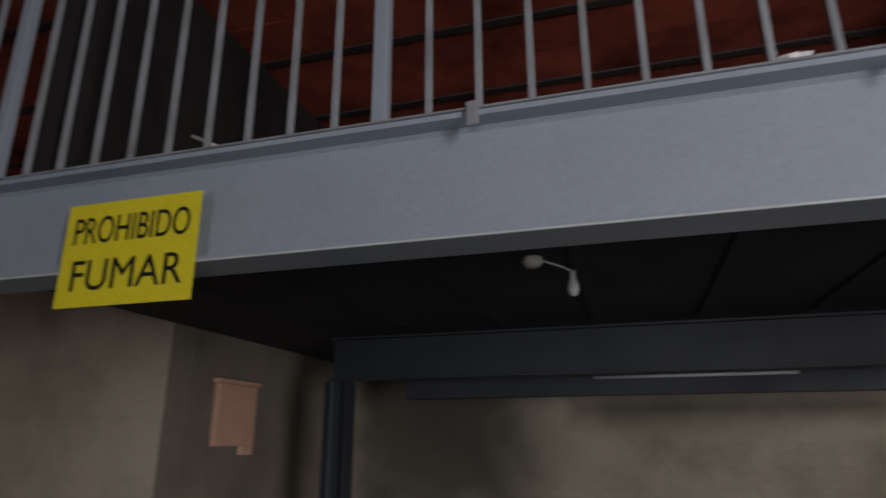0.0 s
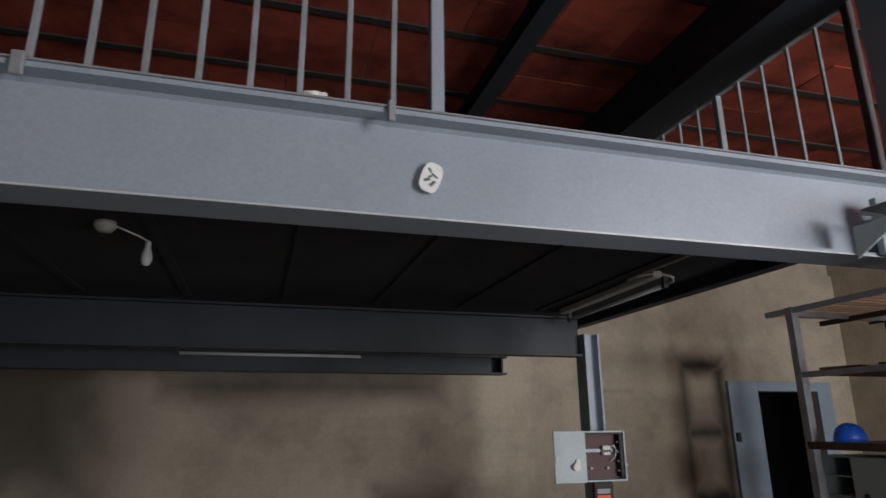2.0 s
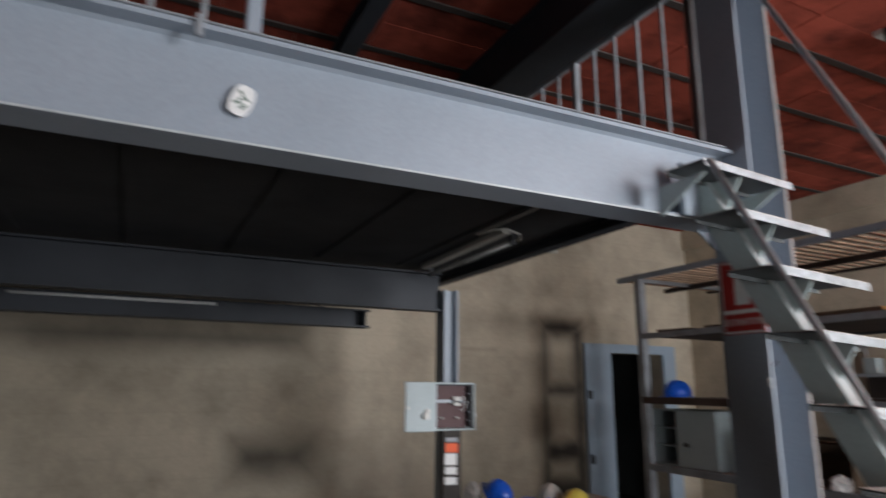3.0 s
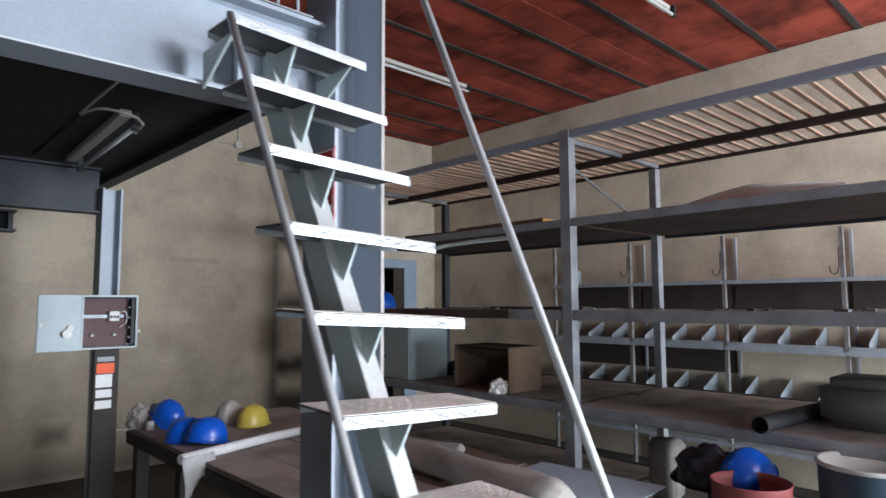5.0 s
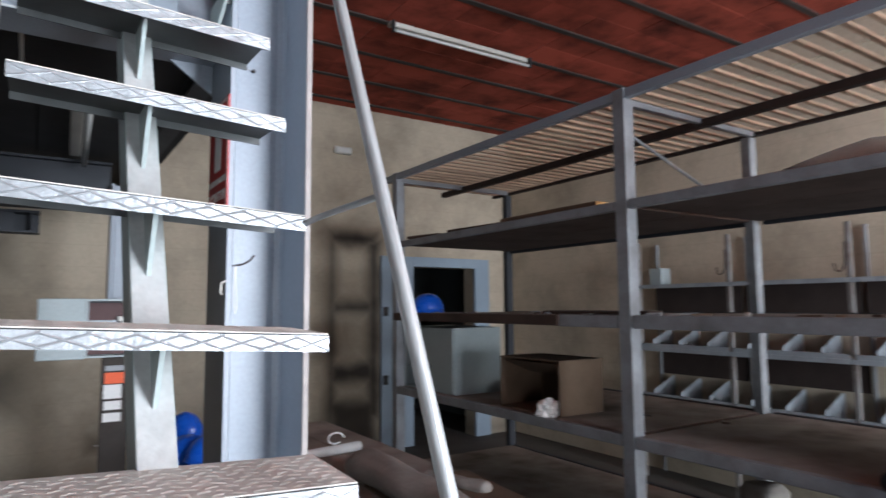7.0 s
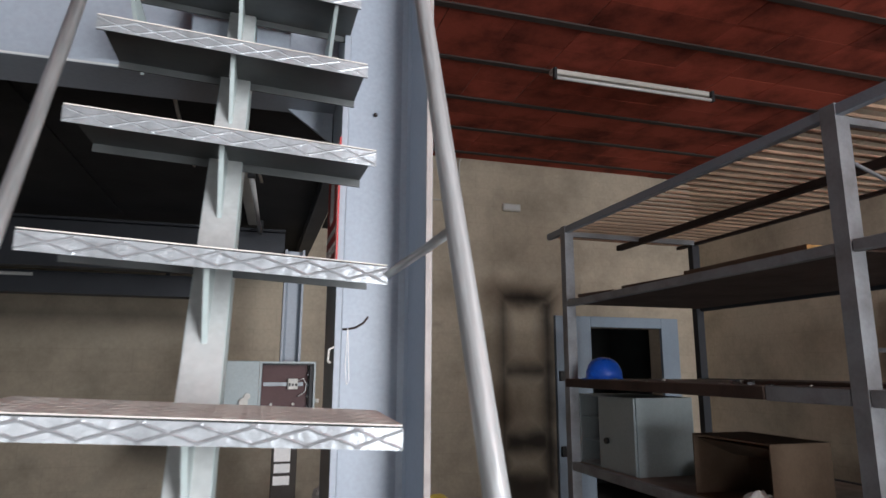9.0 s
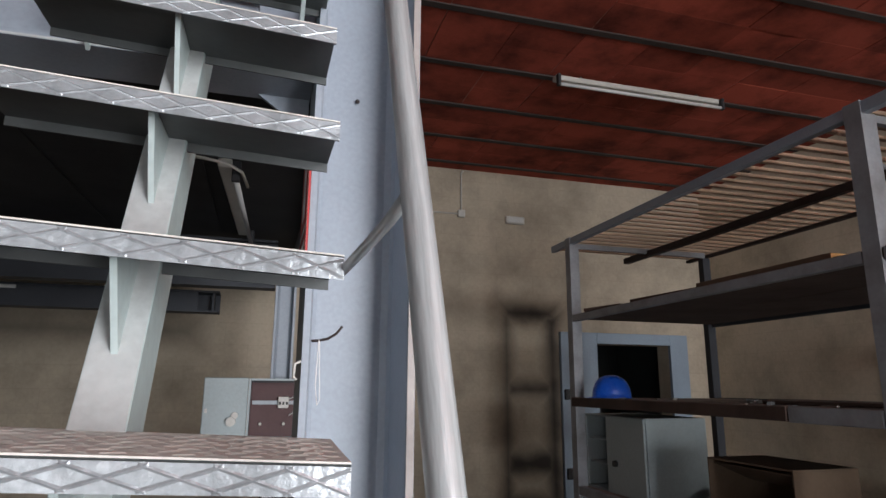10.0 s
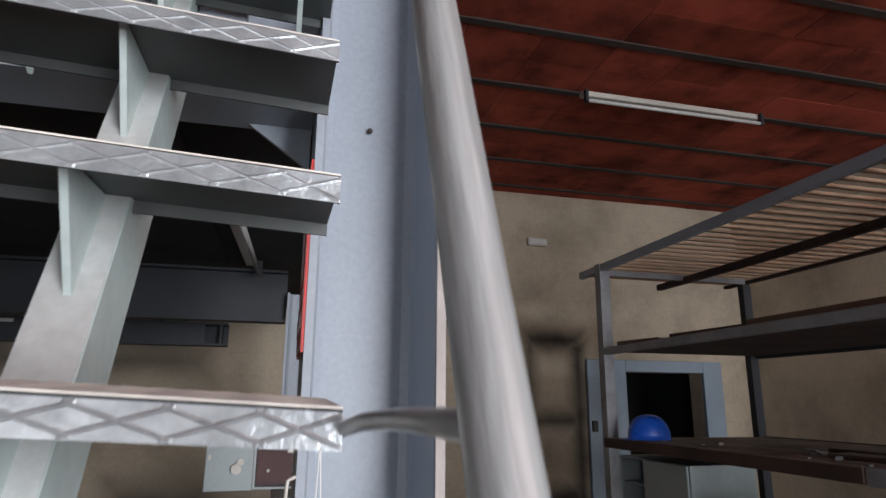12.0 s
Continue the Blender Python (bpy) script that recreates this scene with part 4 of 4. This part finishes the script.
def helmet(at, turn, tilt, mat, label, scale=1.0, name="hard_hat"):
    """A safety helmet: ridged shell with a peak, and the rim band inside."""
    t = thing(name, at, label, "helmet")
    m = Matrix.Translation(at) @ pose(0, 0, 0, tilt, 0, turn) @ Matrix.Scale(scale, 4)
    bm = bmesh.new()
    rows, cols = 11, 36
    rings = []
    for r in range(rows):
        a = r / (rows - 1) * math.pi / 2
        ring = []
        for c in range(cols):
            th = c * math.tau / cols
            rx, ry, h = 0.105, 0.132, 0.142
            q = math.cos(a) ** 0.82
            x, y, z = rx * q * math.cos(th), ry * q * math.sin(th), h * math.sin(a) ** 0.92 + 0.012
            ridge_h = 0.006 * max(0.0, 1 - abs(x) / 0.022) * math.sin(a)
            ring.append(bm.verts.new((x, y, z + ridge_h)))
        rings.append(ring)
    brim = []
    for c in range(cols):
        th = c * math.tau / cols
        peak = max(0.0, -math.sin(th)) ** 3
        k = 1.06 + 0.30 * peak
        brim.append(bm.verts.new((0.105 * (1.07 + 0.05 * peak) * math.cos(th), 0.132 * k * math.sin(th), 0.008 - 0.004 * peak)))
    inner = [bm.verts.new((0.099 * math.cos(c * math.tau / cols), 0.126 * math.sin(c * math.tau / cols), 0.004)) for c in range(cols)]
    for a, b in [(inner, brim), (brim, rings[0])] + list(zip(rings, rings[1:])):
        for c in range(cols):
            f = bm.faces.new((a[c], a[(c + 1) % cols], b[(c + 1) % cols], b[c]))
            f.smooth = True
    bmesh.ops.remove_doubles(bm, verts=rings[-1], dist=0.002)
    part("shell", turned(bm, m), mat, t)
    band = rod([(0.092 * math.cos(a), 0.118 * math.sin(a), 0.02) for a in [k * math.tau / 20 for k in range(21)]], 0.005, 6, cap=False)
    part("head_band", turned(band, m), M_BLACK, t, "dark inner band")
    return t


helmet((6.14, 4.72, TZ + 0.05), 200, -38, M_BLUE, "blue hard hat tipped up on the workbench")
helmet((6.06, 4.12, TZ), 60, 0, M_BLUE, "blue hard hat on the workbench")
helmet((6.13, 3.96, TZ + 0.012), 80, 8, M_BLUE, "blue hard hat leaning against another one")
helmet((6.62, 4.30, TZ), 110, 0, M_YELLOW, "yellow hard hat on the workbench")
helmet((6.56, 4.56, TZ + 0.01), 140, -20, M_WHITEP, "dirty white hard hat on the workbench")
helmet((7.92, 4.42, 1.609), 250, 0, M_BLUE, "blue hard hat on the rack shelf")


def crumple(at, size, mat, name, label, category, seed, squash=0.8):
    bm = bmesh.new()
    bmesh.ops.create_icosphere(bm, subdivisions=4, radius=1)
    noise.seed_set(seed)
    for v in bm.verts:
        n = v.co.normalized()
        k = 1 + 0.35 * noise.noise(n * 2.2) + 0.16 * abs(noise.noise(n * 6.0)) + 0.06 * noise.noise(n * 15)
        v.co = n * k
        v.co.z = max(v.co.z, -0.55) + 0.55
        v.co = Vector((v.co.x * size[0], v.co.y * size[1], v.co.z * size[2] * squash)) + Vector(at)
    return solid(name, bm, mat, label, category, at=at)


crumple((5.99, 4.85, TZ), (0.075, 0.07, 0.13), M_CLOTH, "plastic_bag", "crumpled clear plastic bag on the workbench", "bag", 5)
solid("small_tin", lathe([(0.001, 0), (0.03, 0), (0.03, 0.06), (0.026, 0.062), (0.001, 0.062)], (6.02, 4.70, TZ), 16), M_WHITEP, "small white tin on the workbench", "tin", at=(6.02, 4.70, TZ))

# paper roll with a torn sheet hanging over the edge
roll = thing("paper_roll", (6.4, 3.6, TZ), "white paper roll lying across the workbench", "paper roll")
part("roll", rod([(5.80, 3.52, TZ + 0.032), (6.45, 3.70, TZ + 0.034), (7.02, 3.80, TZ + 0.032)], 0.03, 16), M_PAPER, roll)
sh = bmesh.new()
rowsv = []
for i in range(9):
    row = []
    for j in range(8):
        u, v = i / 8, j / 7
        row.append(sh.verts.new((5.79 + 0.20 * u + 0.010 * math.sin(7 * u + 3 * v), 3.475 - 0.05 * v + 0.06 * u + 0.012 * math.sin(5 * v + 4 * u), TZ + 0.045 - v * (0.19 + 0.04 * math.sin(7.0 * u + 0.6) - 0.06 * u))))
    rowsv.append(row)
for i in range(8):
    for j in range(7):
        sh.faces.new((rowsv[i][j], rowsv[i + 1][j], rowsv[i + 1][j + 1], rowsv[i][j + 1]))
bmesh.ops.solidify(sh, geom=sh.faces[:], thickness=0.002)
part("loose_sheet", sh, M_PAPER, roll, "torn hanging white sheet", smooth=True)
part("ribbon", rod([(6.86 + 0.05 * math.cos(a), 3.80 + 0.015 * a / 6, TZ + 0.095 + 0.035 * math.sin(a)) for a in [k * 0.45 for k in range(13)]], 0.006, 6), M_PAPER, roll)


def bundle(path, radius, mat, name, label, category, seed, parent=None):
    """A rolled, sagging length of cloth."""
    own = bmesh.new()
    noise.seed_set(seed)
    n, sides = 26, 26
    a, b = Vector(path[0]), Vector(path[1])
    d = (b - a).normalized()
    s = d.cross(Vector((0, 0, 1))).normalized()
    rings = []
    for i in range(n):
        p = a.lerp(b, i / (n - 1))
        ring = []
        for k in range(sides):
            th = k * math.tau / sides
            r = radius * (1 + 0.28 * noise.noise(Vector((i * 0.22, math.cos(th) * 1.2, math.sin(th) * 1.2))) + 0.1 * noise.noise(Vector((i * 0.7, th * 2.5, 3))))
            if i in (0, n - 1):
                r *= 0.6
            z = max(r * math.sin(th) * 0.8, -radius * 0.62)
            ring.append(own.verts.new(p + s * r * math.cos(th) * 1.15 + Vector((0, 0, z + radius * 0.62))))
        rings.append(ring)
    for q, w in zip(rings, rings[1:]):
        for k in range(sides):
            f = own.faces.new((q[k], q[(k + 1) % sides], w[(k + 1) % sides], w[k]))
            f.smooth = True
    own.faces.new(rings[0])
    own.faces.new(rings[-1])
    return solid(name, own, mat, label, category, at=path[0])


bundle(((6.82, 3.34, TZ), (6.66, 1.5, TZ)), 0.10, M_CLOTH, "rolled_cloth", "dusty grey rolled cloth on the workbench", "cloth", 8)
bundle(((7.02, 3.0, TZ), (7.14, 2.6, TZ)), 0.04, M_CLOTH, "cloth_strip", "pale crumpled cloth strip on the workbench", "cloth", 12)
solid("blue_sheet", turned(box(-0.22, 0.22, -0.36, 0.36, 0.0, 0.004), pose(7.13, 1.76, TZ + 0.001, 0, 0, 4)), M_SHEET, "pale blue sheet metal lying on the workbench", "sheet", at=(7.13, 1.76, TZ))
solid("brown_board", turned(box(-0.3, 0.3, -0.42, 0.42, 0.0, 0.008), pose(6.95, 2.62, TZ + 0.001, 0, 0, -6)), M_CARTON, "flat brown board lying on the workbench", "board", at=(6.95, 2.62, TZ))

# ---- things on and below the rack ----
SH = 1.006
loc = thing("metal_locker", (8.1, 4.35, SH), "small grey steel cabinet with its door ajar on the rack", "cabinet")
for q in ((7.87, 8.30, 4.70, 4.715, SH, 1.50), (7.87, 8.30, 3.96, 3.975, SH, 1.50), (7.875, 8.284, 4.40, 4.412, SH + 0.013, 1.487)):
    part("side_panel", box(*q), M_BOXGREY, loc)
part("back_panel", box(8.285, 8.30, 3.976, 4.699, SH, 1.50), M_BOXGREY, loc)
part("bottom_panel", box(7.87, 8.284, 3.976, 4.699, SH, SH + 0.012), M_BOXGREY, loc)
part("top_panel", box(7.87, 8.284, 3.976, 4.699, 1.488, 1.50), M_BOXGREY, loc)
for z in (1.17, 1.33):
    part("inner_shelf", box(7.89, 8.28, 4.413, 4.698, z, z + 0.01), M_BOXGREY, loc)
ld = part("door", box(7.852, 7.868, 3.965, 4.405, SH + 0.004, 1.497, 0.003), M_BOXGREY, loc, "pale grey cabinet door")
part("knob", rod([(7.851, 4.29, 1.20), (7.83, 4.29, 1.20)], 0.02, 14), M_BLACK, ld, "round dark knob")
ctn = thing("cardboard_box", (8.05, 3.2, SH), "open brown cardboard box on the rack shelf", "box")
CY0, CY1, CZ = 2.86, 3.42, 1.325
for q in ((7.87, 8.24, CY1 - 0.008, CY1, SH, CZ), (7.87, 8.24, CY0, CY0 + 0.008, SH, CZ)):
    part("side", box(*q), M_CARTON, ctn)
part("back", box(8.232, 8.24, CY0 + 0.009, CY1 - 0.009, SH, CZ), M_CARTON, ctn)
part("bottom", box(7.87, 8.231, CY0 + 0.009, CY1 - 0.009, SH, SH + 0.008), M_CARTON, ctn)
part("top", box(7.87, 8.24, CY0, CY1, CZ + 0.001, CZ + 0.009), M_CARTON, ctn)
part("flap", turned(box(0, 0.24, 0, 0.54, 0, 0.004), pose(7.90, CY0 + 0.01, CZ - 0.02, 0, 22, 0)), M_CARTON, ctn)
crumple((7.845, 2.93, SH), (0.075, 0.06, 0.08), M_PAPER, "crumpled_paper", "crumpled white paper on the rack shelf", "paper", 21)
crumple((8.5, 4.0, SH), (0.16, 0.1, 0.1), M_DARKWOOD, "dark_rag", "dark oily rag on the rack shelf", "rag", 22)
crumple((8.3, 3.75, SH), (0.1, 0.07, 0.07), M_CLOTH, "grey_rag", "grey rag on the rack shelf", "rag", 23)
jc = thing("jerrycan", (8.3, 0.75, SH), "smoky grey plastic can lying on the rack shelf", "can")
can = box(8.12, 8.55, 0.28, 0.95, SH, 1.262)
bmesh.ops.bevel(can, geom=can.edges[:], offset=0.05, segments=4, affect="EDGES")
part("body", can, M_JERRY, jc, smooth=True)
part("cap", rod([(8.30, 0.282, 1.20), (8.30, 0.262, 1.20)], 0.03, 14), M_BLACK, jc)
solid("black_tube", rod([(7.74, 1.10, SH + 0.04), (8.45, 1.02, SH + 0.045)], 0.042, 18, cap=False), M_RUBBER, "black plastic tube sticking out from the shelf", "tube", at=(7.74, 1.1, SH))
plank = thing("wide_plank", (7.95, 2.9, 2.209), "brown plank with a bright sawn end on the top shelf", "plank")
part("board", box(7.83, 8.06, 2.50, 3.35, 2.209, 2.243, 0.003), M_CARTON, plank)
part("sawn_end", box(7.832, 8.058, 2.4965, 2.4995, 2.211, 2.241), M_SAWN, plank, "bright orange sawn end")
for i, (xa, ya, l, tz) in enumerate(((7.9, 3.5, 0.9, 6), (8.1, 3.9, 0.7, -8), (7.85, 4.3, 0.35, 14))):
    solid("loose_plank", turned(box(-0.06, 0.06, -l / 2, l / 2, 0, 0.022, 0.003), pose(xa, ya, 2.206 + 0.001, 0, 0, tz)), M_BOARD, "dusty loose plank on the top shelf", "plank", "planks on the rack", at=(xa, ya, 2.207))
for i, (xa, ya, l, tz) in enumerate(((8.1, 2.75, 0.8, 4), (8.3, 2.95, 0.9, -5))):
    solid("loose_plank", turned(box(-0.07, 0.07, -l / 2, l / 2, 0, 0.02, 0.003), pose(xa, ya, 1.611, 0, 0, tz)), M_BOARD, "dusty loose plank on the middle shelf", "plank", "planks on the rack", at=(xa, ya, 1.611))
ps = bmesh.new()
rowsv = []
for i in range(14):
    row = []
    for j in range(6):
        u, v = i / 13, j / 5
        row.append(ps.verts.new((7.84 + 0.32 * v, 1.50 - 0.80 * u, 2.214 + 0.075 * (min(u / 0.45, 1.0) if u < 0.45 else 1 - 0.78 * (u - 0.45) / 0.55) * (1 - 0.75 * v) + 0.004 * math.sin(9 * u + 4 * v))))
    rowsv.append(row)
for i in range(13):
    for j in range(5):
        ps.faces.new((rowsv[i][j], rowsv[i + 1][j], rowsv[i + 1][j + 1], rowsv[i][j + 1]))
bmesh.ops.solidify(ps, geom=ps.faces[:], thickness=0.003)
solid("paper_sheet", ps, M_PAPER, "curled white paper sheet on the top shelf", "paper", smooth=True, at=(8.0, 1.1, 2.214))


def drum(name, at, r, h, mat, label, lid=None, category="drum"):
    t = thing(name, at, label, category)
    prof = [(0.001, 0.0), (r * 0.97, 0.0), (r, 0.02), (r * 0.985, h * 0.33), (r * 1.02, h * 0.35), (r * 0.985, h * 0.37), (r * 0.985, h * 0.66), (r * 1.02, h * 0.68), (r * 0.985, h * 0.7), (r, h - 0.02), (r * 1.03, h - 0.008), (r * 1.03, h), (r * 0.98, h), (r * 0.96, h - 0.03)]
    if lid is None:
        prof += [(r * 0.95, 0.05), (0.001, 0.05)]
    part("body", lathe(prof, at, 36), mat, t)
    if lid is not None:
        part("lid", lathe([(r * 1.04, h - 0.006), (r * 1.055, h + 0.004), (r * 1.03, h + 0.014), (r * 0.95, h + 0.01), (r * 0.92, h - 0.004), (0.001, h + 0.002)], at, 36), lid, t, "white plastic lid")
    return t


drum("red_drum", (7.39, 1.02, 0.0), 0.165, 0.862, M_REDDRUM, "faded red open drum on the floor")
drum("blue_drum", (7.66, 0.62, 0.0), 0.20, 0.955, M_DENIM, "dark blue drum with a dusty white lid", M_WHITEP)
drum("black_drum", (7.655, 1.22, 0.0), 0.11, 0.72, M_RUBBER, "black plastic drum in front of the rack", M_RUBBER)
crumple((7.62, 1.31, 0.722), (0.11, 0.165, 0.16), M_BLACKBAG, "bin_bag", "glossy black plastic bag on a black drum", "bag", 40).data.shade_smooth()
helmet((7.65, 1.12, 0.775), 250, 35, M_BLUE, "blue hard hat leaning on a black bag", 1.12)

# ---- small loose things ----
hook = thing("wire_hook", (5.70, 1.85, 1.70), "bent rusty hook with a loop of white wire on the column", "hook")
part("hook", rod([(5.675, 1.835, 1.779), (5.695, 1.82, 1.779), (5.712, 1.80, 1.782), (5.728, 1.79, 1.792), (5.739, 1.785, 1.807)], 0.0028, 6), M_RIB, hook)
part("wire", rod([(5.697, 1.815, 1.781), (5.699, 1.816, 1.73), (5.703, 1.818, 1.66), (5.698, 1.818, 1.65), (5.693, 1.817, 1.69), (5.696, 1.815, 1.78)], 0.0011, 5), M_PAPER, hook, "thin white wire")
solid("cable_clip", rod([(5.659, 1.765, 1.735), (5.648, 1.762, 1.73), (5.646, 1.762, 1.705), (5.652, 1.764, 1.70)], 0.003, 6), M_WHITEP, "small white cable clip on the column flange", "clip", at=(5.655, 1.765, 1.72))
solid("column_bolt", lathe([(0.001, 0.006), (0.005, 0.005), (0.006, 0.0)], (0, 0, 0), 8), M_RIB, "small rusty bolt on the column", "bolt").matrix_world = pose(5.773, 1.951, 2.381, 90, 0, 0)
solid("white_stick", rod([(1.50, 1.90, 2.82), (1.66, 1.89, 2.735)], 0.006, 6), M_PAPER, "short white stick lying on the mezzanine edge", "stick", at=(1.6, 1.9, 2.735))
crumple((3.21, 1.862, 2.7305), (0.05, 0.03, 0.02), M_PAPER, "paper_scrap", "crumpled white scrap on the mezzanine edge", "paper", 31)
solid("string", rod([(5.60, 4.69, 0.80), (5.78, 4.71, 0.778), (5.95, 4.72, 0.766)], 0.0022, 5), M_PAPER, "thin white string tied to the column", "string", at=(5.78, 4.71, 0.78))
for y, z in ((3.325, 1.99), (2.35, 1.97), (1.375, 1.95)):
    solid("shelf_hook", rod([(10.325, y, z + 0.16), (10.32, y, z), (10.31, y + 0.012, z - 0.05), (10.30, y + 0.03, z - 0.068), (10.30, y + 0.058, z - 0.055), (10.30, y + 0.068, z)], 0.006, 6), M_RIB, "bent dark steel hook on the bin shelf post", "hook", "hooks on the bin shelves", at=(10.32, y, z))
solid("pale_box", box(10.36, 10.50, 4.02, 4.16, 1.857, 2.02, 0.004), M_BOXGREY, "pale grey box on the bin shelf", "box", at=(10.43, 4.09, 1.857))
sack = bmesh.new()
box(8.30, 8.46, 1.84, 2.04, 0.38, 0.76, 0.03, bm=sack)
bmesh.ops.subdivide_edges(sack, edges=sack.edges[:], cuts=3, use_grid_fill=True)
noise.seed_set(77)
for v in sack.verts:
    v.co += noise.noise_vector(v.co * 9) * 0.018
solid("grey_sack", sack, M_CLOTH, "limp grey sack standing on the bottom shelf", "sack", smooth=True, at=(8.38, 1.94, 0.38))
random.seed(11)
for i in range(46):
    lev = random.choice((1.609, 1.609, 1.609, SH, 2.206))
    y = random.uniform(0.3, 4.5)
    x = random.uniform(7.83, 8.2 if lev > 1.2 else 8.6)
    if lev == SH and (2.7 < y < 4.75 or y < 1.25):
        continue
    l, w, h = random.uniform(0.03, 0.11), random.uniform(0.012, 0.04), random.uniform(0.006, 0.018)
    bm = turned(box(-l / 2, l / 2, -w / 2, w / 2, 0, h), pose(x, y, lev + 0.0008, 0, 0, random.uniform(0, 180)))
    for v in bm.verts:
        v.co += noise.noise_vector(v.co * 30) * 0.004
    solid("shelf_scrap", bm, random.choice((M_CLOTH, M_BOARD, M_CARTON, M_STEEL_WORN)), "dusty scrap lying on the rack shelf", "scrap", "scraps on the rack", at=(x, y, lev))
